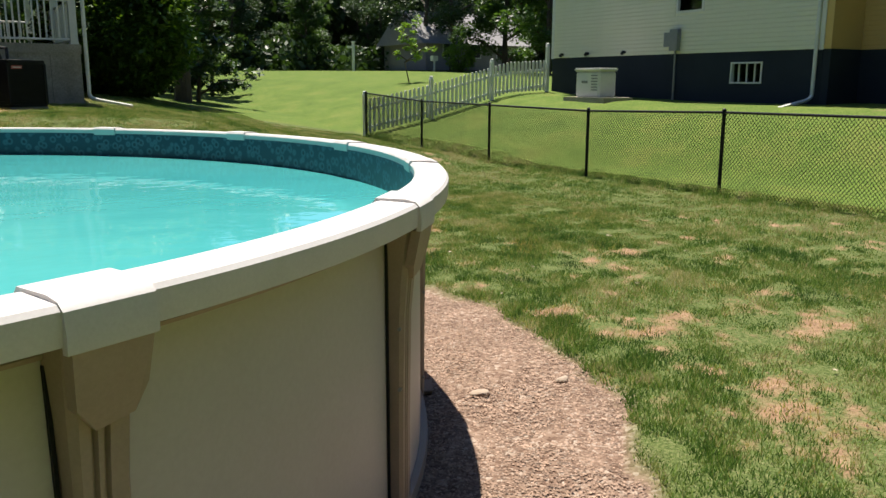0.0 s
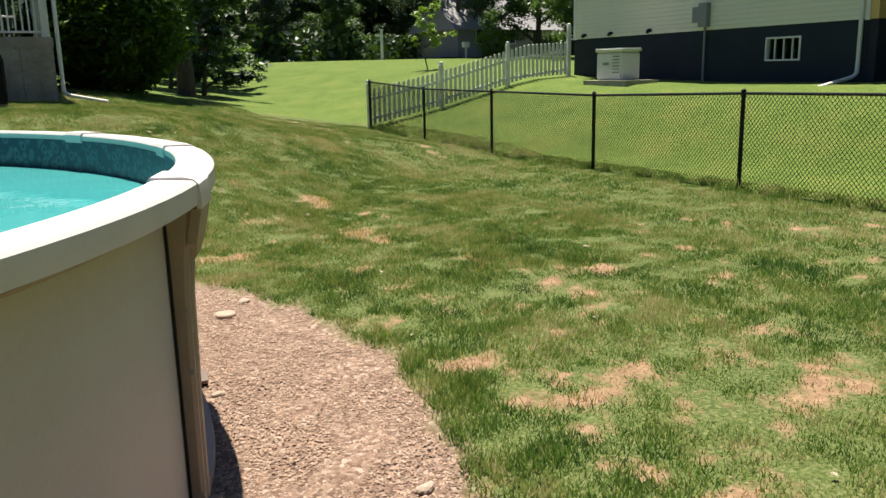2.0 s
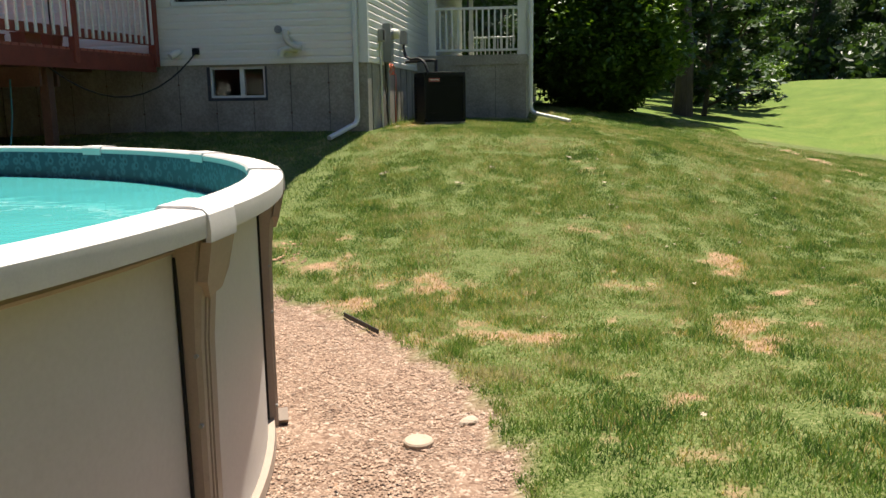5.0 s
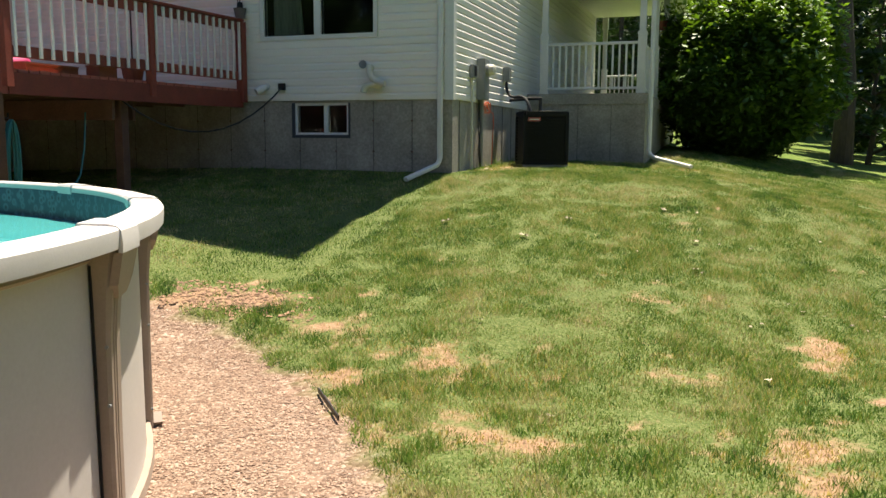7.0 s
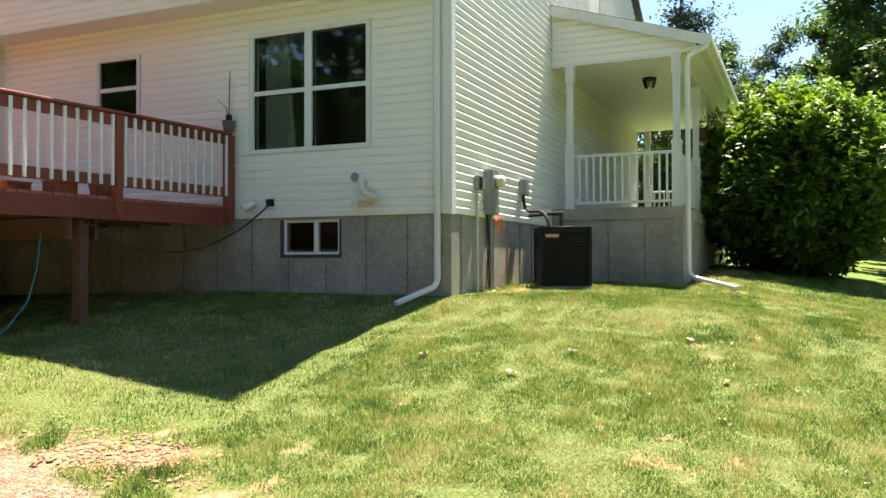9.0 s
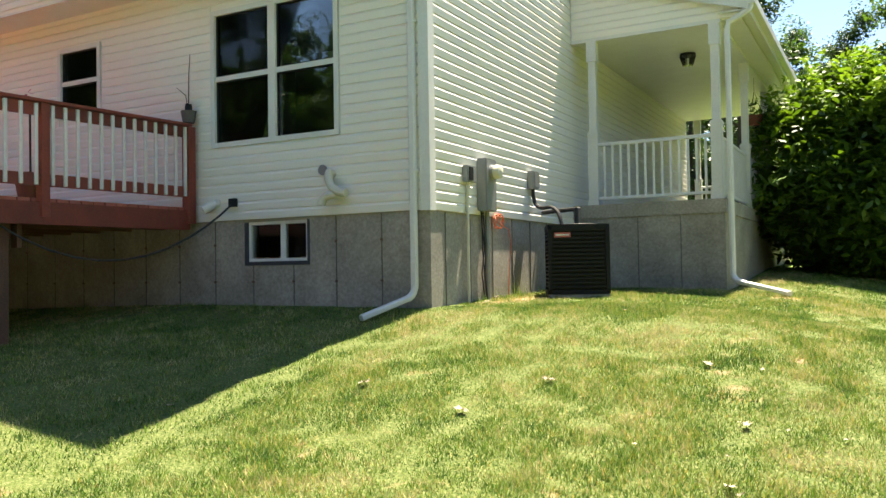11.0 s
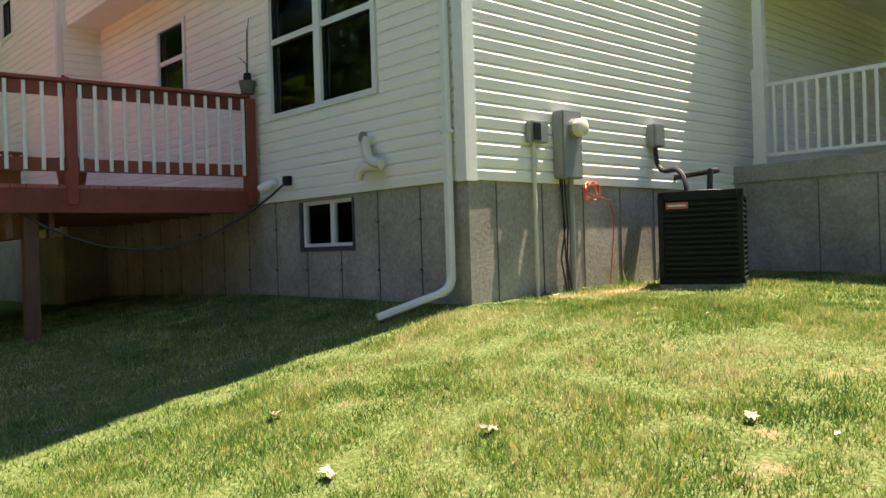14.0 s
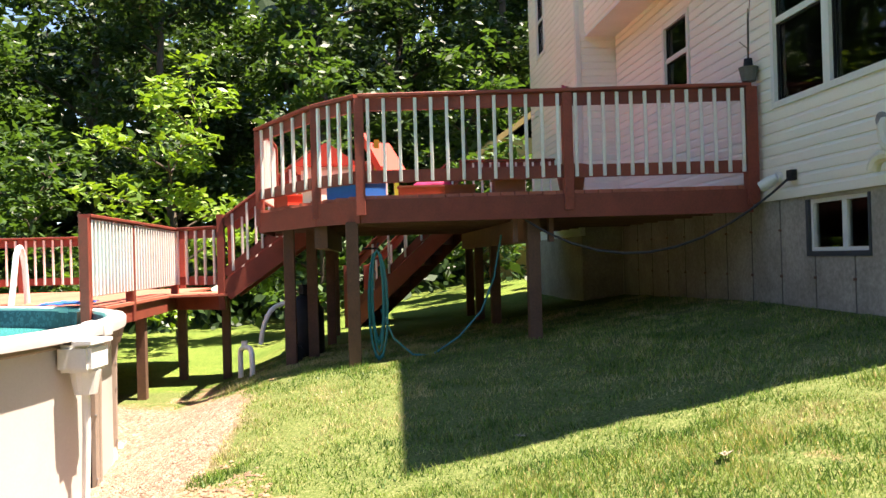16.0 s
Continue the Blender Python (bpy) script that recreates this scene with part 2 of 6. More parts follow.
def bare(x, y):
    """How bare of grass the lawn is, 0 to 1."""
    n = 0.9 * fbm(x, y, 2.3, 3.1) + 0.8 * fbm(x, y, 6.5, 9.0)
    b = 0.0
    for cx, cy, rx, ry in BARE:
        d = math.hypot((x - cx) / rx, (y - cy) / ry)
        if d < 1.7:
            b = max(b, 0.85 - d * 0.9 + 0.7 * n)
    if 0.5 < x < 9 and y < 1:
        dry = float(np.interp(y, [-11, -8, -3], [0.10, -0.12, -0.32]))
        b = max(b, dry + 0.5 * fbm(x, y, 0.8, 8.0) + 0.5 * fbm(x, y, 3.4, 1.0) + 0.6 * fbm(x, y, 7.0, 4.0))
    return min(1.0, max(0.0, b))


def gravel(x, y):
    """1 on the gravel ring round the pool."""
    r = math.hypot(x - POOL.x, y - POOL.y)
    a = math.atan2(y - POOL.y, x - POOL.x)
    edge = 4.90 + 0.05 * math.sin(3.1 * a + 1) + 0.09 * fbm(x, y, 2.0, 5)
    return 1 - step(edge - 0.05, edge + 0.05, r)


gx, gy = spaced(-900, 900, -9, 11, 0.16), spaced(-900, 900, -15.5, 8, 0.16)
verts = [(x, y, ground(x, y) - (0.0 if gravel(x, y) < 0.5 else 0.03) + 0.012 * fbm(x, y, 2.5, 2)) for y in gy for x in gx]
nx = len(gx)
faces = [(j * nx + i, j * nx + i + 1, (j + 1) * nx + i + 1, (j + 1) * nx + i) for j in range(len(gy) - 1) for i in range(nx - 1)]
me = bpy.data.meshes.new("ground")
me.from_pydata(verts, [], faces)
mask = me.color_attributes.new("cover", "FLOAT_COLOR", "POINT")
near = [abs(v[0]) < 30 and abs(v[1]) < 30 for v in verts]
cover = [(bare(v[0], v[1]) if ok else 0.0, gravel(v[0], v[1]) if ok else 0.0, 1.0 if -7 < v[0] < 10 and -14.5 < v[1] < 7 else 0.0, 1.0) for v, ok in zip(verts, near)]
mask.data.foreach_set("color", [c for v in cover for c in v])
me.polygons.foreach_set("use_smooth", [True] * len(faces))


def lawn_material():
    m = bpy.data.materials.new("lawn_and_gravel")
    m.use_nodes = True
    n, l = m.node_tree.nodes, m.node_tree.links
    b = n["Principled BSDF"]
    b.inputs["Roughness"].default_value, b.inputs["Specular IOR Level"].default_value = 0.9, 0.15
    tc, at, sp = n.new("ShaderNodeTexCoord"), n.new("ShaderNodeVertexColor"), n.new("ShaderNodeSeparateColor")
    at.layer_name = "cover"
    l.new(at.outputs[0], sp.inputs[0])

    def tex(scale, detail=4, stretch=None):
        t = n.new("ShaderNodeTexNoise")
        t.inputs["Scale"].default_value, t.inputs["Detail"].default_value, t.inputs["Roughness"].default_value = scale, detail, 0.65
        l.new(tc.outputs["Object"], t.inputs["Vector"])
        return t.outputs[0]

    def ramp(src, *stops):
        r = n.new("ShaderNodeValToRGB")
        e = r.color_ramp.elements
        while len(e) < len(stops):
            e.new(0.5)
        for k, (p, c) in zip(e, stops):
            k.position, k.color = p, (*c, 1)
        l.new(src, r.inputs[0])
        return r.outputs[0]

    def mix(f, a, c, kind="MIX"):
        x = n.new("ShaderNodeMix")
        x.data_type, x.blend_type = "RGBA", kind
        if isinstance(f, float):
            x.inputs["Factor"].default_value = f
        else:
            l.new(f, x.inputs["Factor"])
        l.new(a, x.inputs["A"]), l.new(c, x.inputs["B"])
        return x.outputs["Result"]

    coarse = ramp(tex(0.9, 6), (0.36, (0.042, 0.080, 0.012)), (0.5, (0.080, 0.130, 0.020)), (0.66, (0.16, 0.165, 0.042)))
    fine = ramp(tex(34, 6), (0.32, (0.012, 0.028, 0.006)), (0.5, (0.085, 0.145, 0.020)), (0.68, (0.27, 0.275, 0.09)))
    grass = mix(0.6, coarse, fine)
    dirt = ramp(tex(14, 6), (0.25, (0.15, 0.09, 0.055)), (0.5, (0.255, 0.16, 0.095)), (0.75, (0.34, 0.235, 0.15)))
    vor = n.new("ShaderNodeTexVoronoi")
    vor.inputs["Scale"].default_value = 42
    l.new(tc.outputs["Object"], vor.inputs["Vector"])
    vs = n.new("ShaderNodeSeparateColor")
    l.new(vor.outputs["Color"], vs.inputs[0])
    stones = ramp(vs.outputs[0], (0.0, (0.11, 0.065, 0.045)), (0.4, (0.19, 0.122, 0.088)), (0.75, (0.25, 0.17, 0.125)), (1.0, (0.38, 0.30, 0.24)))
    thatch = ramp(tex(45, 5), (0.3, (0.022, 0.035, 0.010)), (0.5, (0.080, 0.105, 0.030)), (0.72, (0.215, 0.205, 0.10)))
    half = n.new("ShaderNodeMath")
    half.operation = "MULTIPLY"
    half.inputs[1].default_value = 0.85
    l.new(sp.outputs[2], half.inputs[0])
    grass = mix(half.outputs[0], grass, thatch)
    frayed, edge = n.new("ShaderNodeMath"), n.new("ShaderNodeMapRange")
    frayed.operation = "MULTIPLY_ADD"
    frayed.inputs[1].default_value = 1.5
    l.new(tex(9, 6), frayed.inputs[0]), l.new(sp.outputs[0], frayed.inputs[2])
    edge.inputs["From Min"].default_value, edge.inputs["From Max"].default_value = 0.98, 1.42
    l.new(frayed.outputs[0], edge.inputs[0])
    c = mix(edge.outputs[0], grass, dirt)
    c = mix(sp.outputs[1], c, stones)
    l.new(c, b.inputs["Base Color"])
    bp = n.new("ShaderNodeBump")
    bp.inputs["Strength"].default_value, bp.inputs["Distance"].default_value = 0.55, 0.012
    hm = n.new("ShaderNodeMath")
    hm.operation = "MULTIPLY_ADD"
    hm.inputs[1].default_value = -1.0
    l.new(vor.outputs["Distance"], hm.inputs[0]), l.new(tex(30, 6), hm.inputs[2])
    l.new(hm.outputs[0], bp.inputs["Height"]), l.new(bp.outputs[0], b.inputs["Normal"])
    return m


me.materials.append(lawn_material())
tagged(new("ground", me), "mown lawn with bare patches and a pinkish gravel ring", "ground", kind="structure")


# ---- the house ----
LAP = 0.112
SILL = 1.2            # top of the foundation


def walled(bm, along, a0, a1, z0, z1, at, thick, holes):
    """A wall of real thickness along x or y with openings (a0, a1, z0, z1) through it."""
    cuts = sorted({a0, a1, *[h[0] for h in holes], *[h[1] for h in holes]})
    for u, v in zip(cuts, cuts[1:]):
        spans, z = [], z0
        for h in sorted((h for h in holes if h[0] <= u and h[1] >= v), key=lambda h: h[2]):
            spans.append((z, h[2]))
            z = h[3]
        spans.append((z, z1))
        for s, e in spans:
            if e - s > 1e-4:
                box(bm, u, v, at, at + thick, s, e) if along == "x" else box(bm, at, at + thick, u, v, s, e)


def lap_mesh(name, length):
    """One course of lap siding: flat face with a bevel along its top, along +x, facing -y."""
    bm = bmesh.new()
    prof = [(0.0, 0.0), (-0.0155, 0.0), (-0.0165, 0.005), (-0.0205, 0.077), (-0.003, LAP), (0.0, LAP)]
    a = [bm.verts.new((0, y, z)) for y, z in prof]
    b = [bm.verts.new((length, y, z)) for y, z in prof]
    for i in range(len(prof)):
        j = (i + 1) % len(prof)
        bm.faces.new((a[i], b[i], b[j], a[j]))
    bm.faces.new(a), bm.faces.new(b[::-1])
    bmesh.ops.recalc_face_normals(bm, faces=bm.faces)
    m = bpy.data.meshes.new(name)
    bm.to_mesh(m)
    bm.free()
    return m


lap_store = {}


def side_laps(parent, along, a0, a1, z0, z1, at, holes, mat, facing=1, lap=LAP):
    """Courses of siding over a wall face, cut at the openings, each piece an object."""
    k = 0
    while z0 + k * lap < z1 - 0.02:
        z = z0 + k * lap
        cuts = [(h[0], h[1]) for h in holes if h[2] < z + lap * 0.6 and h[3] > z + lap * 0.4]
        runs, s = [], a0
        for c0, c1 in sorted(cuts):
            runs.append((s, c0))
            s = c1
        runs.append((s, a1))
        for u, v in runs:
            if v - u < 0.03:
                continue
            key = (round(v - u, 3), mat.name)
            if key not in lap_store:
                lap_store[key] = lap_mesh("siding_plank", v - u)
                lap_store[key].materials.append(mat)
            ob = new("siding_plank", lap_store[key])
            if along == "x":
                ob.matrix_basis = pose(u, at, z)
            elif facing > 0:
                ob.matrix_basis = pose(at, u, z, 0, 0, 90)
            else:
                ob.matrix_basis = pose(at, v, z, 0, 0, -90)
            adopt(ob, parent)
        k += 1


def window(name, x0, x1, z0, z1, y, cols=1, sash=True, label="", fw=0.06, depth=0.09, bottom_slider=False):
    """A white vinyl window in a wall that faces -y: frame, sashes, panes."""
    w = thing(name, ((x0 + x1) / 2, y, z0), label, "window", kind="structure")
    bm = bmesh.new()
    box(bm, x0, x0 + fw, y - 0.035, y + depth, z0, z1), box(bm, x1 - fw, x1, y - 0.035, y + depth, z0, z1)
    box(bm, x0 + fw, x1 - fw, y - 0.032, y + depth, z0, z0 + fw), box(bm, x0 + fw, x1 - fw, y - 0.032, y + depth, z1 - fw, z1)
    part("window_frame", bm, TRIM, w)
    cw = (x1 - x0) / cols
    for c in range(1, cols):
        part("mullion", boxed(x0 + c * cw - 0.055, x0 + c * cw + 0.055, y - 0.03, y + depth, z0 + fw, z1 - fw), TRIM, w)
    for c in range(cols):
        u, v = x0 + c * cw + fw * (1 if c == 0 else 0.9), x0 + (c + 1) * cw - fw * (1 if c == cols - 1 else 0.9)
        if sash:
            zm = z0 + (z1 - z0) * 0.5
            part("meeting_rail", boxed(u, v, y - 0.012, y + 0.05, zm - 0.03, zm + 0.03), TRIM, w)
            spans = ((z0 + fw, zm - 0.03), (zm + 0.03, z1 - fw))
        else:
            spans = ((z0 + fw, z1 - fw),)
        for s, e in spans:
            p = part("pane", boxed(u, v, y + 0.03, y + 0.036, s, e), PANE, w)
            p.visible_shadow = False
            bm = bmesh.new()
            for q in ((u, u + 0.014, s, e), (v - 0.014, v, s, e), (u + 0.014, v - 0.014, s, s + 0.014), (u + 0.014, v - 0.014, e - 0.014, e)):
                box(bm, q[0], q[1], y + 0.005, y + 0.03, q[2], q[3])
            part("gasket", bm, BLACKMETAL, w)
    return w


WIN = (-3.07, -1.14, 2.10, 3.80)
SMALL = (-5.98, -5.10, 2.75, 3.74)
BWIN = (-2.53, -1.63, 0.69, 1.165)
XL, YF = -8.06, 12.6
wall_back = tagged(part("wall_back", (lambda b: (walled(b, "x", XL, 0, SILL, 4.17, 0, 0.18, [WIN, SMALL]), b)[1])(bmesh.new()), VINYL), "white vinyl-sided back wall above a concrete foundation", "wall", kind="structure")
side_laps(wall_back, "x", XL, -0.1, SILL, 4.2, 0, [(WIN[0] - 0.02, WIN[1] + 0.02, WIN[2] - 0.03, WIN[3] + 0.03), (SMALL[0] - 0.02, SMALL[1] + 0.02, SMALL[2] - 0.03, SMALL[3] + 0.03)], VINYL)
bm = bmesh.new()
v = [bm.verts.new(p) for p in ((-0.18, 0.18, SILL), (-0.18, YF, SILL), (-0.18, YF, 7.0), (-0.18, YF / 2, 10.6), (-0.18, 0.18, 7.0))]
w = [bm.verts.new((0, p.co.y, p.co.z)) for p in v]
w[0].co.y = w[4].co.y = v[0].co.y
for i in range(5):
    bm.faces.new((v[i], v[(i + 1) % 5], w[(i + 1) % 5], w[i]))
bm.faces.new(v), bm.faces.new(w[::-1])
wall_side = tagged(part("wall_side", bm, VINYL), "white vinyl-sided gable wall in grazing sun", "wall", kind="structure")
k = 0
while SILL + k * LAP < 10.2:
    z = SILL + k * LAP
    lo, hi = (0.1, YF) if z < 6.9 else ((z - 6.9) / 3.6 * YF / 2, YF - (z - 6.9) / 3.6 * YF / 2)
    side_laps(wall_side, "y", lo, hi, z, z + LAP, 0, [(7.3, 8.3, 5.35, 6.6)], VINYL)
    k += 1
foundation = tagged(part("foundation_wall", (lambda b: (walled(b, "x", XL, 0.0, -1.2, SILL, 0.012, 0.25, [(BWIN[0] - 0.046, BWIN[1] + 0.031, BWIN[2] - 0.046, BWIN[3])]), box(b, -0.262, -0.012, 0.262, YF, -1.2, SILL), b)[2])(bmesh.new()), CONCRETE),
                    "bare grey poured-concrete foundation with form-panel seams", "wall", kind="structure")
for i, x in enumerate(np.arange(-0.62, -7.9, -0.61)):
    top = SILL - 0.01 if not BWIN[0] - 0.05 < x < BWIN[1] + 0.05 else BWIN[2] - 0.03
    part("panel_seam", boxed(x + 0.003, x + 0.011, 0.004, 0.0125, -0.6, top), SEAM, foundation)
    for z in (0.45, 0.9):
        if z < top:
            part("form_tie", tubed([(x + 0.007, 0.02, z), (x + 0.007, -0.008, z)], 0.014, 6), DECKDARK, foundation)
for y in (0.35, 0.95, 1.55, 2.15, 2.75, 3.35, 3.95):
    part("panel_seam", boxed(-0.0125, -0.003, y, y + 0.008, -0.3, SILL - 0.01), SEAM, foundation)
# projecting left part of the house
wall_left = tagged(part("wall_wing", (lambda b: (walled(b, "x", -11.8, XL, -1.2, 7.4, -0.63, 0.18, [(-11.0, -10.3, 4.5, 5.9)]), box(b, XL - 0.18, XL, -0.45, 10, -1.2, 7.4), box(b, -11.8, -11.62, -0.45, 10, -1.2, 7.4),
                   box(b, -11.62, XL - 0.18, 9.82, 10, -1.2, 7.4), b)[4])(bmesh.new()), VINYL), "taller white vinyl-sided wing behind the deck", "wall", kind="structure")
side_laps(wall_left, "x", -11.75, XL - 0.05, 0.98, 7.3, -0.63, [(-11.0, -10.3, 4.45, 5.95)], VINYL)
side_laps(wall_left, "y", -0.58, -0.02, 1.2, 4.2, XL, [], VINYL)
bm = bmesh.new()
box(bm, -11.8, XL + 0.015, -0.655, -0.632, -1.2, 1.0), box(bm, XL, XL + 0.015, -0.632, 0.0, -1.2, 1.19)
tagged(part("foundation_wing", bm, CONCRETE), "bare grey concrete foundation of the wing", "wall", kind="structure")
bm = bmesh.new()
box(bm, XL - 0.02, XL + 0.02, -0.665, -0.60, 1.0, 7.3), box(bm, XL - 0.10, XL - 0.02, -0.655, -0.632, 1.0, 7.3)
tagged(part("corner_trim", bm, TRIM), "white vinyl corner trim on the wing", "trim", kind="structure")
bm = bmesh.new()
box(bm, -0.10, 0.025, -0.028, -0.001, SILL - 0.01, 4.2), box(bm, 0.001, 0.026, -0.001, 0.10, SILL - 0.01, 4.2)
tagged(part("corner_trim", bm, TRIM), "white vinyl corner trim on the house corner", "trim", kind="structure")
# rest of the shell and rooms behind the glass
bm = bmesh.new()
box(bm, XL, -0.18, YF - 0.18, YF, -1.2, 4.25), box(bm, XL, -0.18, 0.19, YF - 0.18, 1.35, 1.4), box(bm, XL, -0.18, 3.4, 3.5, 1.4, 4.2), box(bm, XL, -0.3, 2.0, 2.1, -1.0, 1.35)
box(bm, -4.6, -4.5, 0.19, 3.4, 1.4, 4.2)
# Indoor shade is in the colour of these walls and the ceiling.
tagged(part("wall_rooms", bm, DARKROOM), "room walls coloured dark as if unlit, behind the windows", "wall", kind="structure")
tagged(part("ceiling", boxed(XL, -0.18, 0.19, YF - 0.18, 4.2, 4.25), DARKROOM), "room ceiling coloured dark as if unlit", "ceiling", kind="structure")
# How far this storey juts out is assumed; most of it is unseen.
upper = tagged(part("wall_upper", boxed(XL, 0, -0.5, 0.18, 4.2, 7.0), VINYL), "white vinyl-sided upper storey jutting over the wall below", "wall", kind="structure")
side_laps(upper, "x", XL, 0, 4.25, 6.95, -0.5, [], VINYL)
tagged(part("wall_upper_rear", boxed(XL, -0.18, YF - 0.18, YF, 4.25, 7.0), VINYL), "white vinyl-sided upper rear wall", "wall", kind="structure")
roof = thing("roof", (-4, 6, 7.0), "grey-shingled gable roof with white soffit and fascia", "roof", kind="structure")
# Unseen eave: its assumed depth is set to cast the lawn's shadow edge.
bm = bmesh.new()
for s in (-1, 1):
    y0, y1 = (-1.32, YF / 2) if s < 0 else (YF + 0.45, YF / 2)
    q = [(XL, y0, 6.95), (0.14, y0, 6.95), (0.14, y1, 10.75), (XL, y1, 10.75)]
    a = [bm.verts.new(p) for p in q]
    b = [bm.verts.new((p[0], p[1], p[2] + 0.12)) for p in q]
    for i in range(4):
        bm.faces.new((a[i], a[(i + 1) % 4], b[(i + 1) % 4], b[i]))
    bm.faces.new(a), bm.faces.new(b)
part("shingles", bm, SHINGLE, roof)
part("soffit", boxed(XL, 0.0, -0.505, -0.02, 4.17, 4.197), TRIM, roof)
part("fascia", boxed(XL, 0.15, -1.34, -1.322, 6.88, 7.1), TRIM, roof)
part("eave_soffit", boxed(XL, 0.14, -1.32, -0.52, 6.9, 6.92), TRIM, roof)
part("gutter", boxed(XL, 0.15, -1.44, -1.342, 6.95, 7.07), TRIM, roof)
part("wing_roof", boxed(-12.2, XL + 0.3, -1.05, 10.4, 7.4, 7.6), SHINGLE, roof)

window("window_1", *WIN, 0, cols=2, label="white twin double-hung window with dark glass and a drawn-back curtain")
window("window_2", *SMALL, 0, cols=1, label="small white double-hung window above the deck")
window("window_3", -11.0, -10.3, 4.5, 5.9, -0.63, cols=1, label="white double-hung window high on the wing")
bw = thing("window_4", (-2.05, 0.02, 0.7), "white sliding basement window set in the concrete", "window", kind="structure")
x0, x1, z0, z1 = BWIN
bm = bmesh.new()
box(bm, x0, x0 + 0.035, 0.03, 0.13, z0, z1), box(bm, x1 - 0.035, x1, 0.03, 0.13, z0, z1), box(bm, x0 + 0.035, x1 - 0.035, 0.03, 0.13, z0, z0 + 0.035), box(bm, x0 + 0.035, x1 - 0.035, 0.03, 0.13, z1 - 0.035, z1)
part("window_frame", bm, TRIM, bw)
BUCK = material("dark_steel_buck", (0.055, 0.06, 0.07), (0.035, 0.038, 0.045), rough=0.6)
bm = bmesh.new()
box(bm, x0 - 0.045, x0, 0.002, 0.10, z0 - 0.045, z1), box(bm, x1, x1 + 0.03, 0.002, 0.10, z0 - 0.045, z1), box(bm, x0, x1, 0.002, 0.029, z0 - 0.045, z0)
part("buck", bm, BUCK, bw, "dark painted steel surround")
part("sash_stile", boxed(-2.05 - 0.0, -2.05 + 0.07, 0.04, 0.1, z0 + 0.035, z1 - 0.035), TRIM, bw)
for u, v in ((x0 + 0.035, -2.05), (-1.98, x1 - 0.035)):
    part("pane", boxed(u, v, 0.06, 0.066, z0 + 0.035, z1 - 0.035), PANE, bw).visible_shadow = False

# ---- porch ----
PX, PY = 2.26, 4.45
porch = thing("porch", (1.1, PY, 0.2), "covered white porch on a concrete base with posts and railing", "porch", kind="structure")
part("base_wall", boxed(0.0, PX - 0.02, PY, PY + 0.25, -0.3, 1.30), CONCRETE, porch)
part("base_wall", boxed(PX - 0.27, PX - 0.02, PY + 0.25, YF, -0.3, 1.30), CONCRETE, porch)
part("floor_slab", boxed(0.0, PX, PY - 0.02, YF, 1.30, 1.50), CONCRETE, porch)
for y in (1.0, 1.62):
    part("panel_seam", boxed(y, y + 0.008, PY - 0.008, PY + 0.001, -0.1, 1.28), SEAM, porch)


def porch_post(x, y):
    bm = bmesh.new()
    box(bm, x - 0.075, x + 0.075, y - 0.075, y + 0.075, 1.5, 2.62), box(bm, x - 0.055, x + 0.055, y - 0.055, y + 0.055, 2.62, 3.7), box(bm, x - 0.075, x + 0.075, y - 0.075, y + 0.075, 3.7, 4.02)
    box(bm, x - 0.085, x + 0.085, y - 0.085, y + 0.085, 2.56, 2.60), box(bm, x - 0.085, x + 0.085, y - 0.085, y + 0.085, 1.501, 1.56)
    part("post", bm, TRIM, porch)


for x, y in ((0.33, PY + 0.1), (2.14, PY + 0.1), (2.14, 7.2), (2.14, 9.9), (2.14, YF - 0.1), (0.3, YF - 0.1)):
    porch_post(x, y)


def porch_rail(p, q, n):
    p, q = Vector(p), Vector(q)
    for z, h in ((2.42, 0.05), (1.60, 0.045)):
        part("rail", beamed((*p, z), (*q, z), 0.055, h, bevel=0.008), TRIM, porch)
    for i in range(n):
        c = p.lerp(q, (i + 0.7) / (n + 0.4))
        part("baluster", boxed(c.x - 0.017, c.x + 0.017, c.y - 0.017, c.y + 0.017, 1.622, 2.396), TRIM, porch)


porch_rail((0.405, PY + 0.1), (2.065, PY + 0.1), 13)
porch_rail((2.14, PY + 0.18), (2.14, 7.12), 22)
porch_rail((2.14, 7.28), (2.14, 9.82), 20)
porch_rail((2.14, 9.98), (2.14, YF - 0.18), 20)
porch_rail((0.38, YF - 0.1), (2.06, YF - 0.1), 13)
bm = bmesh.new()
box(bm, 0.02, 2.24, PY + 0.02, PY + 0.18, 4.0, 4.05)
box(bm, 2.06, 2.22, PY + 0.18, YF, 4.0, 4.22)
part("header_beam", bm, TRIM, porch)
part("porch_ceiling", boxed(0.0, 2.5, PY + 0.18, YF, 4.05, 4.07), TRIM, porch)
bm = bmesh.new()
q = [(0.02, 4.05), (2.46, 4.05), (2.46, 4.22), (0.02, 4.98)]
a = [bm.verts.new((x, PY + 0.03, z)) for x, z in q]
b = [bm.verts.new((x, PY + 0.12, z)) for x, z in q]
for i in range(4):
    bm.faces.new((a[i], a[(i + 1) % 4], b[(i + 1) % 4], b[i]))
bm.faces.new(a), bm.faces.new(b)
part("gable_infill", bm, VINYL, porch)
for i in range(8):
    z = 4.05 + i * LAP
    xe = 2.46 - max(0, (z + LAP - 4.22)) / 0.76 * 2.44
    if xe > 0.3:
        ob = new("siding_plank", lap_mesh("siding_plank", xe - 0.03))
        ob.data.materials.append(VINYL)
        ob.matrix_basis = pose(0.03, PY + 0.03, z)
        adopt(ob, porch)
bm = bmesh.new()
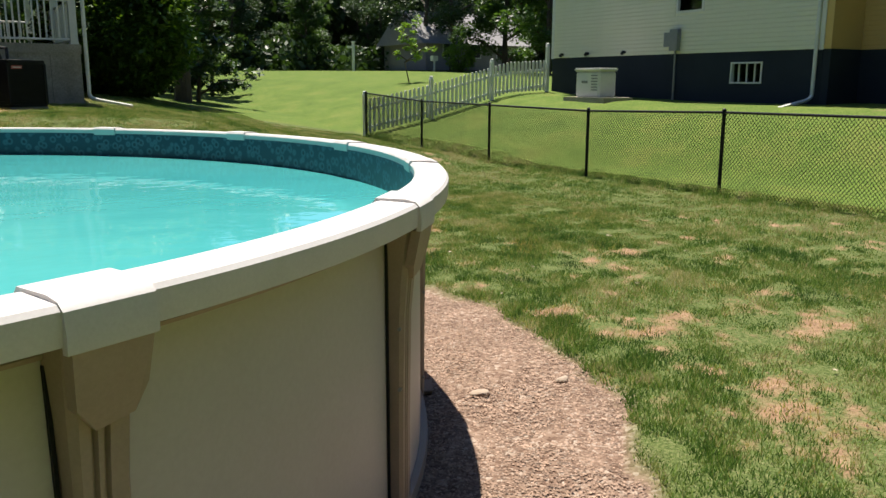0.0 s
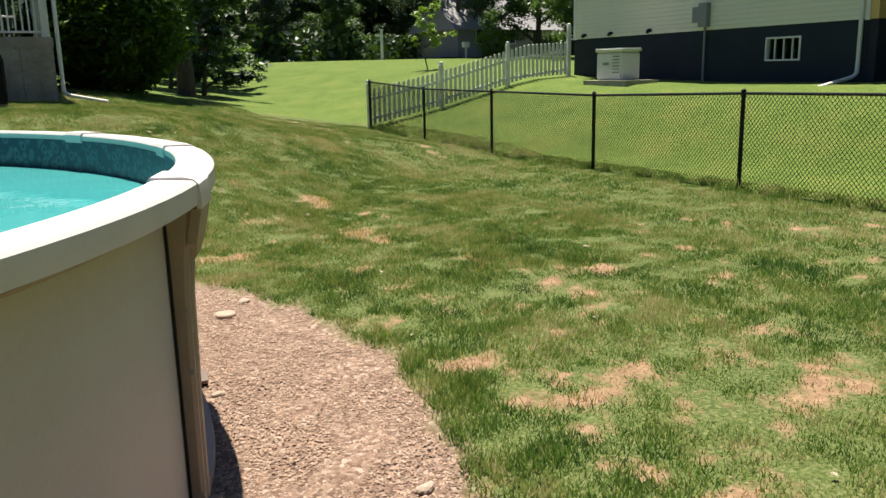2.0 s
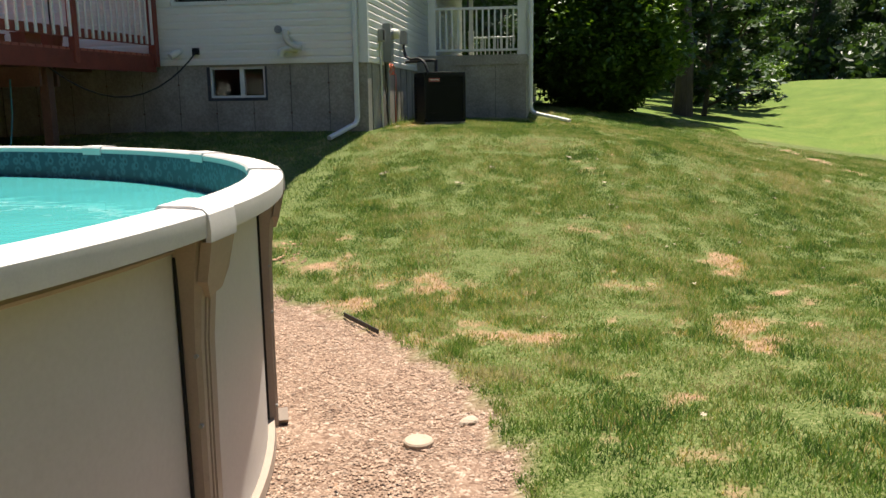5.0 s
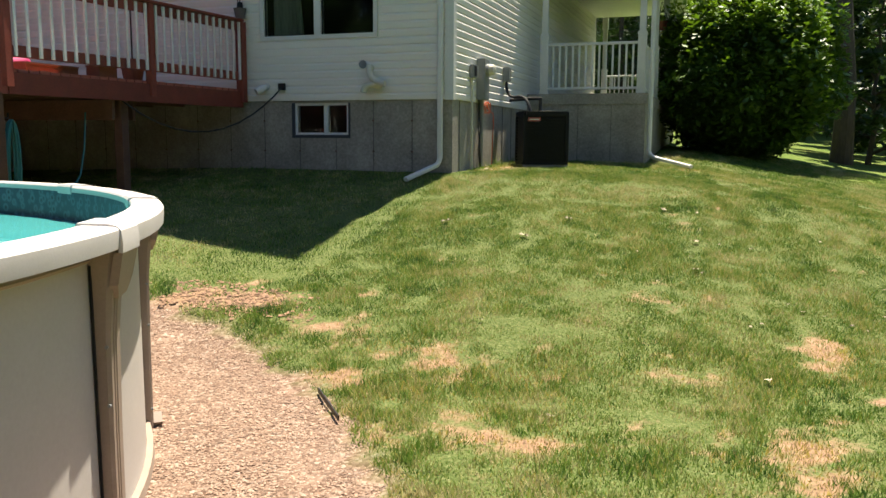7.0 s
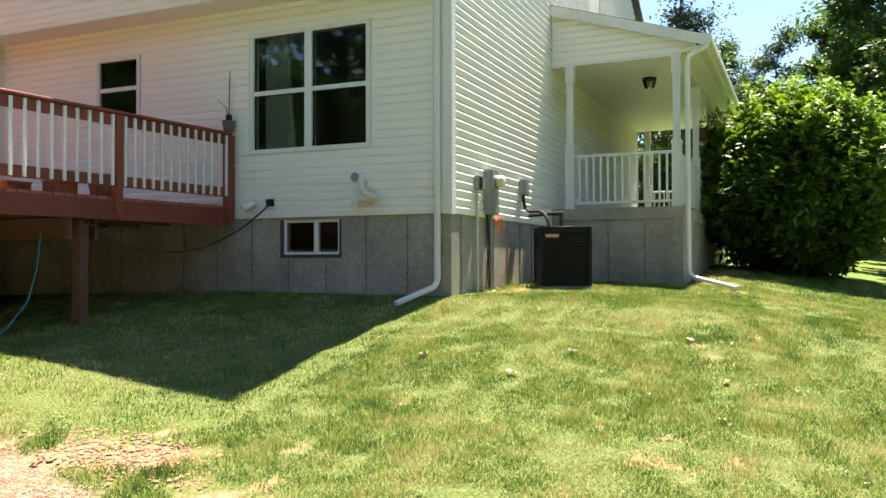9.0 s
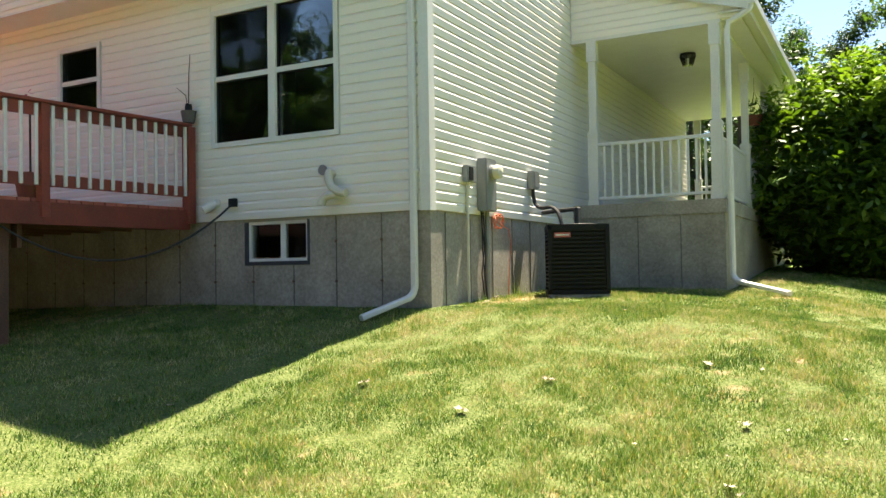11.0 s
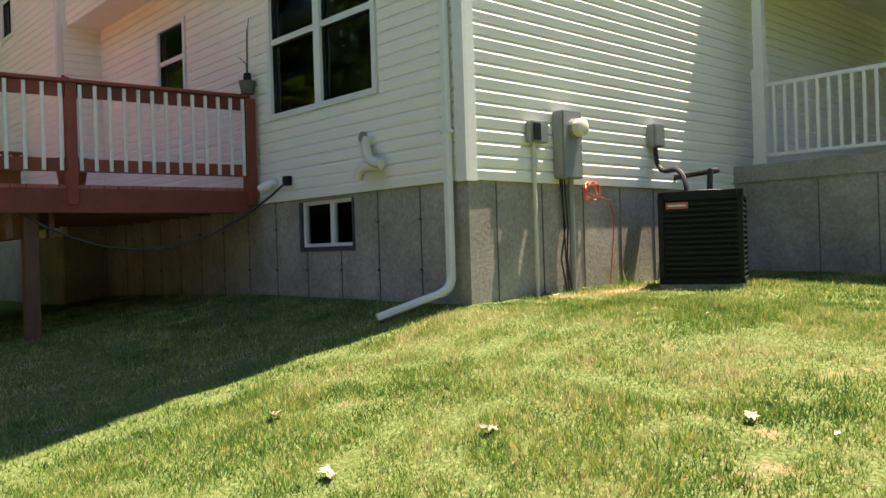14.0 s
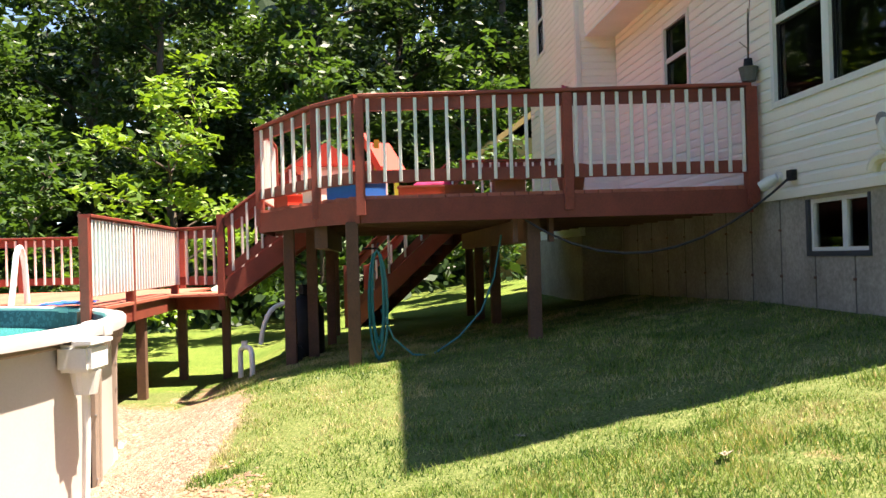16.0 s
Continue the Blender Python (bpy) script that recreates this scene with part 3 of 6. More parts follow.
q = [(0.02, 5.0), (2.60, 4.20), (2.60, 4.30), (0.02, 5.10)]
a = [bm.verts.new((x, PY - 0.06, z)) for x, z in q]
b = [bm.verts.new((x, YF + 0.3, z)) for x, z in q]
for i in range(4):
    bm.faces.new((a[i], a[(i + 1) % 4], b[(i + 1) % 4], b[i]))
bm.faces.new(a), bm.faces.new(b)
part("porch_roof", bm, SHINGLE, porch)
part("rake_board", beamed((0.02, PY - 0.072, 4.995), (2.62, PY - 0.072, 4.19), 0.02, 0.17), TRIM, porch)
part("rake_soffit", beamed((0.02, PY - 0.0, 4.965), (2.6, PY - 0.0, 4.165), 0.1, 0.02), TRIM, porch)
part("eave_soffit", boxed(2.222, 2.602, PY - 0.05, YF + 0.28, 4.10, 4.118), TRIM, porch)
part("eave_fascia", boxed(2.603, 2.625, PY - 0.08, YF + 0.3, 4.09, 4.30), TRIM, porch)
part("gutter", boxed(2.627, 2.72, PY - 0.08, YF + 0.3, 4.17, 4.28), TRIM, porch)

# ---- main deck ----
DZ, RT = 1.38, 2.40
deck = thing("deck", (-5.5, -2, 0), "raised red-stained wooden deck with white balusters on posts", "deck")
EDGE = [Vector(p) for p in ((-3.36, -0.12), (-3.55, -1.98), (-3.76, -4.10), (-4.32, -4.58), (-5.85, -5.38))]


def railing(owner, p, q, zp, zq, n, height=1.02, slope=False):
    """Top board, two rails and white balusters between two posts."""
    p, q = Vector(p), Vector(q)
    part("rail_cap", beamed((*p, zp + height), (*q, zq + height), 0.14, 0.035, bevel=0.006), DECKRED, owner)
    part("upper_rail", beamed((*p, zp + height - 0.09), (*q, zq + height - 0.09), 0.035, 0.13), DECKRED, owner)
    part("lower_rail", beamed((*p, zp + 0.19), (*q, zq + 0.19), 0.035, 0.13), DECKRED, owner)
    s = (q - p).normalized()
    off = Vector((s.y, -s.x)) * -0.036
    if off.dot(Vector((4, -4)) - p) < 0:
        off = -off
    for i in range(n):
        t = (i + 0.6) / (n + 0.2)
        c = p.lerp(q, t) + off
        z = zp + (zq - zp) * t
        part("baluster", beamed((*c, z + 0.135), (*c, z + height - 0.035), 0.034, 0.034, up=(*s, 0), bevel=0.004), BALUSTER, owner)


def deck_post(owner, p, z0, z1, w=0.1, mat=None):
    return part("post", beamed((*p, z0), (*p, z1), w, w, up=(0, 1, 0), bevel=0.006), mat or DECKRED, owner)


for p, q, n in ((EDGE[0], EDGE[1], 13), (EDGE[1], EDGE[2], 13), (EDGE[2], EDGE[3], 4), (EDGE[3], EDGE[4], 5)):
    railing(deck, p, q, DZ, DZ, n)
    part("rim_joist", beamed((*p, DZ - 0.16), (*q, DZ - 0.16), 0.04, 0.24), DECKRED, deck)
for p in EDGE:
    deck_post(deck, p, DZ - 0.2, RT - 0.02, 0.12 if p is EDGE[0] else 0.1)
FARX = -9.6


def x_range(y):
    """Where the deck lies along x at a given y."""
    pts = EDGE
    xr = -3.36
    for a, b in zip(pts, pts[1:]):
        if b.y <= y <= a.y:
            xr = a.x + (b.x - a.x) * (y - a.y) / (b.y - a.y)
    return (XL + 0.02 if y > -0.66 else FARX if y > -4.75 else -7.42), xr


y = -5.36
while y < -0.05:
    xa, xb = x_range(y + 0.07)
    part("deck_board", boxed(xa, xb - 0.03, y, y + 0.136, DZ - 0.035, DZ), DECKFLOOR, deck)
    y += 0.142
for x in np.arange(-9.3, -3.7, 0.6):
    lo = -4.74 if x < -7.42 else -5.3 if x < -5.8 else (-4.6 + (-4.32 - x) * 0.5 if x < -4.32 else -4.1)
    part("joist", boxed(x, x + 0.04, lo, -0.7 if x < XL else -0.06, DZ - 0.26, DZ - 0.037), DECKDARK, deck)
for y, x1 in ((-2.32, -3.72), (-4.55, -4.4)):
    part("girder", boxed(FARX, x1, y - 0.07, y + 0.07, DZ - 0.52, DZ - 0.262), DECKDARK, deck)
for x, y in ((-3.78, -2.32), (-6.4, -2.32), (-9.2, -2.32), (-3.86, -4.2), (-5.5, -5.0), (-5.85, -4.75), (-7.6, -4.6), (-9.3, -4.6), (-8.0, -2.32)):
    deck_post(deck, (x, y), ground(x, y) - 0.05, DZ - 0.265, 0.13, DECKDARK)
for y in (-2.13, -2.51):
    part("post_bracket", boxed(-3.83, -3.73, y - 0.025, y + 0.025, 0.86, DZ - 0.265), DECKDARK, deck)
part("rim_joist", boxed(-7.42, -5.9, -5.42, -5.38, DZ - 0.28, DZ - 0.04), DECKRED, deck)
part("rim_joist", boxed(FARX, -7.42, -4.79, -4.75, DZ - 0.28, DZ - 0.04), DECKRED, deck)
part("rim_joist", boxed(-7.46, -7.42, -5.42, -4.79, DZ - 0.28, DZ - 0.04), DECKRED, deck)
railing(deck, (-5.95, -5.38), (-7.36, -5.38), DZ, DZ, 10)
deck_post(deck, (-7.42, -5.36), DZ - 0.2, RT - 0.02)
railing(deck, (FARX, -4.7), (FARX, -3.6), DZ, DZ, 8)
railing(deck, (FARX, -2.4), (FARX, -0.7), DZ, DZ, 11)


def stairs(name, low, high, z0, z1, width_dir, width, n, label, mat_rail=True):
    """A flight between two points of its near stringer, with closed treads, stringers and a railing."""
    st = thing(name, (*low, z0), label, "stairs")
    low, high, wd = Vector(low), Vector(high), Vector(width_dir).normalized() * width
    d = (high - low) / n
    rise = (z1 - z0) / (n + 1)
    u = (high - low).normalized()
    for i in range(n):
        c0 = low + d * i
        z = z0 + rise * (i + 1)
        m = c0 + d / 2 + wd / 2
        part("tread", beamed((*(m - wd / 2), z - 0.02), (*(m + wd / 2), z - 0.02), d.length + 0.02, 0.04), DECKRED, st)
        part("riser", beamed((*(c0), z - rise / 2 - 0.02), (*(c0 + wd), z - rise / 2 - 0.02), 0.02, rise - 0.04), DECKRED, st)
    for o in (Vector((0, 0)), wd):
        part("stringer", beamed((*(low + o - wd.normalized() * 0.025), z0 + 0.02), (*(high + o - wd.normalized() * 0.025), z1 - 0.14), 0.04, 0.28), DECKRED, st)
        a, b = low + o, high + o
        deck_post(st, a - u * 0.05, z0 - 0.1, z0 + 1.15)
        railing(st, a, b, z0 + 0.1, z1 - 0.02, 6, 1.0)
    return st


LZ = 0.29
stairs("deck_stairs", (-7.5, -6.12), (-7.5, -4.80), LZ, DZ, (-1, 0), 0.95, 5, "red-stained wooden stairs between the pool deck and the raised deck")
stairs("ground_stairs", (-10.6, -4.4), (-9.66, -2.6), ground(-10.6, -4.6) + 0.02, DZ, (-0.9, 0.4), 0.9, 9, "dark wooden stairs from the raised deck down to the lawn")

# ---- pool deck ----
pdeck = thing("pool_deck", (-7, -9, 0), "red-stained wooden pool deck with white balusters", "deck")
LOW = [Vector(p) for p in ((-4.10, -6.95), (-5.70, -6.95), (-8.0, -6.95), (-7.55, -6.17))]
for p, q, n in ((LOW[0], LOW[1], 13), (LOW[1], LOW[2], 18), (LOW[2], LOW[3], 5)):
    railing(pdeck, p, q, LZ, LZ, n, 0.97)
    part("rim_joist", beamed((*p, LZ - 0.14), (*q, LZ - 0.14), 0.04, 0.2), DECKRED, pdeck)
for p in LOW:
    deck_post(pdeck, p, LZ - 0.24, LZ + 0.95)
railing(pdeck, (-10.6, -7.4), (-10.6, -10.2), LZ, LZ, 18, 0.97)
railing(pdeck, (-10.6, -10.2), (-10.6, -13.0), LZ, LZ, 18, 0.97)
for y in (-7.4, -10.2, -13.0):
    deck_post(pdeck, (-10.6, y), LZ - 0.24, LZ + 0.95)
y = -13.0
while y < -6.98:
    dy = y + 0.07 - POOL.y
    xr = POOL.x - math.sqrt(max(0, 3.94 ** 2 - dy * dy)) if abs(dy) < 3.94 else -4.0
    part("deck_board", boxed(-10.6, min(xr, -4.05), y, y + 0.136, LZ - 0.035, LZ), DECKFLOOR, pdeck)
    y += 0.142
part("deck_board", boxed(-8.5, -7.42, -6.97, -6.08, LZ - 0.035, LZ - 0.002), DECKFLOOR, pdeck)
for x, y in ((-4.75, -7.0), (-6.5, -7.05), (-8.0, -6.2), (-8.25, -6.9), (-10.4, -7.4), (-10.4, -10.2), (-10.4, -12.8), (-7.6, -9.8), (-7.6, -12.6)):
    deck_post(pdeck, (x, y), ground(x, y) - 0.05, LZ - 0.036, 0.12, DECKDARK)
part("girder", boxed(-10.5, -4.4, -7.15, -7.05, LZ - 0.26, LZ - 0.037), DECKDARK, pdeck)

# ---- pool ----
WALL, RIMZ = 3.750, 0.29
BASE = -1.06
NU = 16
pool = thing("swimming_pool", (POOL.x, POOL.y, BASE), "round above-ground pool with pale rim, taupe uprights and turquoise water", "swimming pool")


def ring(bm, prof, n=180, a0=0.0, a1=2 * math.pi):
    full = abs(a1 - a0 - 2 * math.pi) < 1e-6
    m = n if full else n + 1
    rows = [[bm.verts.new((POOL.x + r * math.cos(a0 + (a1 - a0) * i / n), POOL.y + r * math.sin(a0 + (a1 - a0) * i / n), z)) for r, z in prof] for i in range(m)]
    k = len(prof)
    for i in range(n):
        A, B = rows[i], rows[(i + 1) % m]
        for j in range(k):
            bm.faces.new((A[j], A[(j + 1) % k], B[(j + 1) % k], B[j]))
    if not full:
        bm.faces.new(rows[0]), bm.faces.new(rows[-1][::-1])


bm = bmesh.new()
ring(bm, [(3.735, BASE), (3.750, BASE), (3.750, RIMZ - 0.04), (3.735, RIMZ - 0.04)])
smooth(part("pool_wall", bm, POOLWALL, pool))
LINER = bpy.data.materials.new("pool_liner")
LINER.use_nodes = True
WATER = bpy.data.materials.new("pool_water")
WATER.use_nodes = True


def finish_pool_materials():
    n, l = LINER.node_tree.nodes, LINER.node_tree.links
    b = n["Principled BSDF"]
    tc, v, r = n.new("ShaderNodeTexCoord"), n.new("ShaderNodeTexVoronoi"), n.new("ShaderNodeValToRGB")
    v.inputs["Scale"].default_value = 15
    l.new(tc.outputs["Object"], v.inputs["Vector"]), l.new(v.outputs["Distance"], r.inputs[0])
    e = r.color_ramp.elements
    e[0].position, e[0].color, e[1].position, e[1].color = 0.12, (0.004, 0.02, 0.04, 1), 0.55, (0.008, 0.045, 0.075, 1)
    k = e.new(0.36)
    k.color = (0.05, 0.13, 0.18, 1)
    l.new(r.outputs[0], b.inputs["Base Color"])
    b.inputs["Roughness"].default_value = 0.4
    n, l = WATER.node_tree.nodes, WATER.node_tree.links
    b = n["Principled BSDF"]
    b.inputs["Roughness"].default_value, b.inputs["IOR"].default_value = 0.03, 1.33
    tc, a, bp = n.new("ShaderNodeTexCoord"), n.new("ShaderNodeTexNoise"), n.new("ShaderNodeBump")
    a.inputs["Scale"].default_value, a.inputs["Detail"].default_value = 2.6, 3
    l.new(tc.outputs["Object"], a.inputs["Vector"]), l.new(a.outputs[0], bp.inputs["Height"])
    bp.inputs["Strength"].default_value, bp.inputs["Distance"].default_value = 0.12, 0.05
    l.new(bp.outputs[0], b.inputs["Normal"])
    c, r = n.new("ShaderNodeTexNoise"), n.new("ShaderNodeValToRGB")
    c.inputs["Scale"].default_value, c.inputs["Detail"].default_value = 0.5, 3
    l.new(tc.outputs["Object"], c.inputs["Vector"]), l.new(c.outputs[0], r.inputs[0])
    r.color_ramp.elements[0].position, r.color_ramp.elements[1].position = 0.3, 0.7
    r.color_ramp.elements[0].color, r.color_ramp.elements[1].color = (0.05, 0.33, 0.34, 1), (0.075, 0.38, 0.375, 1)
    l.new(r.outputs[0], b.inputs["Base Color"])


finish_pool_materials()
WATERZ = 0.045
bm = bmesh.new()
ring(bm, [(3.722, WATERZ - 0.25), (3.733, WATERZ - 0.25), (3.733, RIMZ - 0.045), (3.722, RIMZ - 0.045)])
smooth(part("liner", bm, LINER, pool, "blue pebble-patterned vinyl liner"))
bm = bmesh.new()
c = bm.verts.new((POOL.x, POOL.y, WATERZ))
rim_v = [bm.verts.new((POOL.x + 3.721 * math.cos(2 * math.pi * i / 120), POOL.y + 3.721 * math.sin(2 * math.pi * i / 120), WATERZ)) for i in range(120)]
for i in range(120):
    bm.faces.new((c, rim_v[i], rim_v[(i + 1) % 120]))
part("water", bm, WATER, pool, "still turquoise water")
bm = bmesh.new()
ring(bm, [(3.751, BASE), (3.790, BASE), (3.785, BASE + 0.05), (3.751, BASE + 0.05)])
part("bottom_track", bm, UPRIGHT, pool)
# Taupe band with a lip, added where the rim shades the wall.
bm = bmesh.new()
ring(bm, [(3.752, RIMZ - 0.150), (3.763, RIMZ - 0.146), (3.767, RIMZ - 0.135), (3.761, RIMZ - 0.125), (3.761, RIMZ - 0.035), (3.752, RIMZ - 0.035)])
smooth(part("rim_shade_band", bm, UPRIGHT, pool))
PHASE = radians(0.42)
DA = 2 * math.pi / NU
for i in range(NU):
    a = PHASE + i * DA
    ca, sa = math.cos(a), math.sin(a)

    def P(r, s, z):
        """A point at radius r and s metres round the rim from this upright."""
        return (POOL.x + r * ca - s * sa, POOL.y + r * sa + s * ca, z)

    bm = bmesh.new()
    ring(bm, [(3.725, RIMZ - 0.055), (3.723, RIMZ - 0.014), (3.732, RIMZ - 0.003), (3.747, RIMZ), (3.835, RIMZ - 0.004), (3.874, RIMZ - 0.007), (3.885, RIMZ - 0.019), (3.886, RIMZ - 0.045), (3.882, RIMZ - 0.092), (3.870, RIMZ - 0.094), (3.867, RIMZ - 0.04), (3.835, RIMZ - 0.03), (3.745, RIMZ - 0.03), (3.740, RIMZ - 0.055)], 18, a + 0.022, a + DA - 0.022)
    smooth(part("top_rail", bm, RIM, pool))
    # cap over the joint of two rails
    bm = bmesh.new()
    prof = [(3.717, RIMZ - 0.058), (3.713, RIMZ - 0.008), (3.725, RIMZ + 0.008), (3.835, RIMZ + 0.007), (3.873, RIMZ - 0.002), (3.890, RIMZ - 0.02), (3.896, RIMZ - 0.07), (3.894, RIMZ - 0.108), (3.877, RIMZ - 0.108), (3.873, RIMZ - 0.03), (3.745, RIMZ - 0.02), (3.735, RIMZ - 0.055)]
    rows = []
    for j in range(7):
        s = -0.105 + 0.21 * j / 6
        taper = 1 - (abs(s) / 0.105) ** 2 * 0.25
        rows.append([bm.verts.new(P(r, s * (1.0 if z > RIMZ - 0.15 else 0.7), z if z > RIMZ - 0.15 else z + 0.03 * (abs(s) / 0.105) ** 2)) for r, z in prof])
    for A, B in zip(rows, rows[1:]):
        for j in range(len(prof)):
            bm.faces.new((A[j], A[(j + 1) % len(prof)], B[(j + 1) % len(prof)], B[j]))
    bm.faces.new(rows[0]), bm.faces.new(rows[-1][::-1])
    smooth(part("cap", bm, RIM, pool))
    # upright: a hollow channel that curves out at its head
    bm = bmesh.new()
    zs = [BASE, BASE + 0.5, BASE + 0.9, RIMZ - 0.30, RIMZ - 0.18, RIMZ - 0.10, RIMZ - 0.036]
    outs = [3.807, 3.809, 3.815, 3.828, 3.847, 3.865, 3.871]
    wid = [0.062, 0.064, 0.068, 0.074, 0.082, 0.088, 0.09]
    section = [(0, -1), (0.75, -1), (1, -0.8), (1, -0.46), (0.8, -0.40), (0.8, -0.28), (1, -0.22), (1, -0.06), (0.8, 0.0), (0.8, 0.12), (1, 0.18), (1, 0.8), (0.75, 1), (0, 1)]
    rows = [[bm.verts.new(P(3.752 + (o - 3.752) * f, s * w_, z)) for f, s in section] for z, o, w_ in zip(zs, outs, wid)]
    for A, B in zip(rows, rows[1:]):
        for j in range(len(section)):
            bm.faces.new((A[j], A[(j + 1) % len(section)], B[(j + 1) % len(section)], B[j]))
    bm.faces.new(rows[0][::-1]), bm.faces.new(rows[-1])
    up = part("upright", bm, UPRIGHT, pool)
    bm = bmesh.new()
    strip = [P(r, s, z) for z, w_ in ((BASE + 0.02, 0.064), (RIMZ - 0.16, 0.076)) for r in (3.751, 3.761) for s in (-w_ - 0.010, -w_ - 0.001)]
    v8 = [bm.verts.new(p) for p in strip]
    for f in ((0, 1, 3, 2), (4, 6, 7, 5), (0, 4, 5, 1), (2, 3, 7, 6), (0, 2, 6, 4), (1, 5, 7, 3)):
        bm.faces.new([v8[i_] for i_ in f])
    part("joint_strip", bm, BLACKMETAL, up)
    bm = bmesh.new()
    tongue = [(-0.094, RIMZ - 0.109, 3.890), (0.094, RIMZ - 0.109, 3.890), (0.088, RIMZ - 0.22, 3.867), (0.062, RIMZ - 0.285, 3.849), (-0.03, RIMZ - 0.30, 3.845), (-0.078, RIMZ - 0.24, 3.861)]
    fr, bk = [bm.verts.new(P(r, s, z)) for s, z, r in tongue], [bm.verts.new(P(r - 0.035, s, z)) for s, z, r in tongue]
    bm.faces.new(fr), bm.faces.new(bk[::-1])
    for k in range(6):
        bm.faces.new((fr[k], fr[(k + 1) % 6], bk[(k + 1) % 6], bk[k]))
    part("cap_skirt", bm, UPRIGHT, pool)
    for z in (BASE + 0.12, BASE + 0.62, BASE + 0.86):
        bm = bmesh.new()
        tube(bm, [P(3.800, -0.058, z), P(3.800, -0.072, z)], 0.008, 6)
        part("screw", bm, GALV, up)
    bm = bmesh.new()
    tube(bm, [P(3.760, 0, BASE + 0.03), P(3.858, 0, BASE + 0.03)], 0.05, 4)
    part("foot_cover", bm, UPRIGHT, pool)

# ---- chain-link fence ----
FX = 9.83
fence = thing("chain_link_fence", (FX, 0, -1), "black chain-link fence on slim black posts", "fence")
posts_y = [5.72, 2.64, -0.30, -3.52, -6.65, -9.7, -12.7, -15.7]


def fence_top(y):
    return float(np.interp(y, [-16, -6.65, -3.5, 2.64, 5.72], [0.32, 0.27, 0.20, 0.26, 0.42]))


for y in posts_y:
    g = ground(FX, y)
    p_ = part("post", tubed([(FX, y, g - 0.05), (FX, y, fence_top(y) + 0.02)], 0.030 if y != 5.72 else 0.036, 10), BLACKMETAL, fence)
    part("post_cap", tubed([(FX, y, fence_top(y) + 0.02), (FX, y, fence_top(y) + 0.05), (FX, y, fence_top(y) + 0.065)], [0.036, 0.032, 0.012], 10), BLACKMETAL, p_)
for a, b in zip(posts_y, posts_y[1:]):
    part("top_rail", tubed([(FX, a, fence_top(a)), (FX, b, fence_top(b))], 0.02, 8), BLACKMETAL, fence)
    bm = bmesh.new()
    sp = 0.062
    n = int((a - b) / sp)
    for i in range(-18, n + 18):
        for s in (1, -1):
            y0, y1 = a - i * sp, a - (i + s * 18) * sp
            lo_y, hi_y = (y0, y1)
            t0, t1 = 0.0, 1.0
            d = hi_y - lo_y
            c0, c1 = sorted(((b - lo_y) / d, (a - lo_y) / d))
            t0, t1 = max(t0, c0), min(t1, c1)
            if t1 - t0 < 0.02:
                continue

            def wire(t):
                y = lo_y + d * t
                g = ground(FX, y) + 0.02
                return (FX + 0.022 + 0.003 * s, y, g + (fence_top(y) - g) * t)

            beam(bm, wire(t0), wire(t1), 0.005, 0.005)
    tagged(part("chain_link_mesh", bm, BLACKMETAL, fence), kind="stuff")


# ---- picket fence ----
picket_fence = thing("picket_fence", (13, 5.8, 0), "white vinyl picket fence climbing the slope", "fence")
PA, PB = Vector((9.86, 5.86)), Vector((16.55, 5.95))


def picket_base(t):
    p = PA.lerp(PB, t)
    return Vector((p.x, p.y, ground(p.x, p.y)))


bm = bmesh.new()
prof = [(-0.04, 0), (0.04, 0), (0.04, 0.90), (0.034, 0.925), (0.02, 0.945), (0, 0.952), (-0.02, 0.945), (-0.034, 0.925), (-0.04, 0.90)]
a = [bm.verts.new((x, -0.011, z)) for x, z in prof]
b = [bm.verts.new((x, 0.011, z)) for x, z in prof]
for i in range(len(prof)):
    bm.faces.new((a[i], a[(i + 1) % len(prof)], b[(i + 1) % len(prof)], b[i]))
bm.faces.new(a), bm.faces.new(b)
bmesh.ops.recalc_face_normals(bm, faces=bm.faces)
picket_mesh = bpy.data.meshes.new("picket")
bm.to_mesh(picket_mesh)
bm.free()
picket_mesh.materials.append(TRIM)
NP_ = 46
for i in range(NP_):
    if i % 15 == 0:
        continue
    c = picket_base(i / (NP_ - 1))
    ob = new("picket", picket_mesh)
    ob.matrix_basis = pose(c.x, c.y - 0.02, c.z + 0.07, 0, 0, 1)
    adopt(ob, picket_fence)
for i in range(0, NP_, 15):
    c = picket_base(i / (NP_ - 1))
    top = c.z + (1.16 if i < NP_ - 1 else 1.45)
    p_ = part("post", boxed(c.x - 0.05, c.x + 0.05, c.y - 0.05, c.y + 0.05, c.z - 0.05, top), TRIM, picket_fence)
    part("post_cap", tubed([(c.x, c.y, top), (c.x, c.y, top + 0.03), (c.x, c.y, top + 0.09), (c.x, c.y, top + 0.11)], [0.075, 0.06, 0.05, 0.01], 8), TRIM, p_)
for h in (0.22, 0.74):
    for i in range(0, 45, 15):
        p, q = picket_base(i / 45), picket_base((i + 15) / 45)
        part("fence_rail", beamed((p.x, p.y + 0.015, p.z + h), (q.x, q.y + 0.015, q.z + h), 0.035, 0.075), TRIM, picket_fence)

# ---- neighbouring house ----
NX = 17.0
nb = thing("neighbour_house", (NX + 4, 1, 0.3), "cream-sided house on a dark blue foundation", "house")
NWIN, NBW = (0.05, 1.0, 2.6, 4.0), (-1.9, -0.95, 0.72, 1.26)
part("foundation", (lambda b: (walled(b, "y", -3.5, 6.25, -0.8, 1.52, NX, 0.25, [NBW]), b)[1])(bmesh.new()), BLUEBASE, nb)
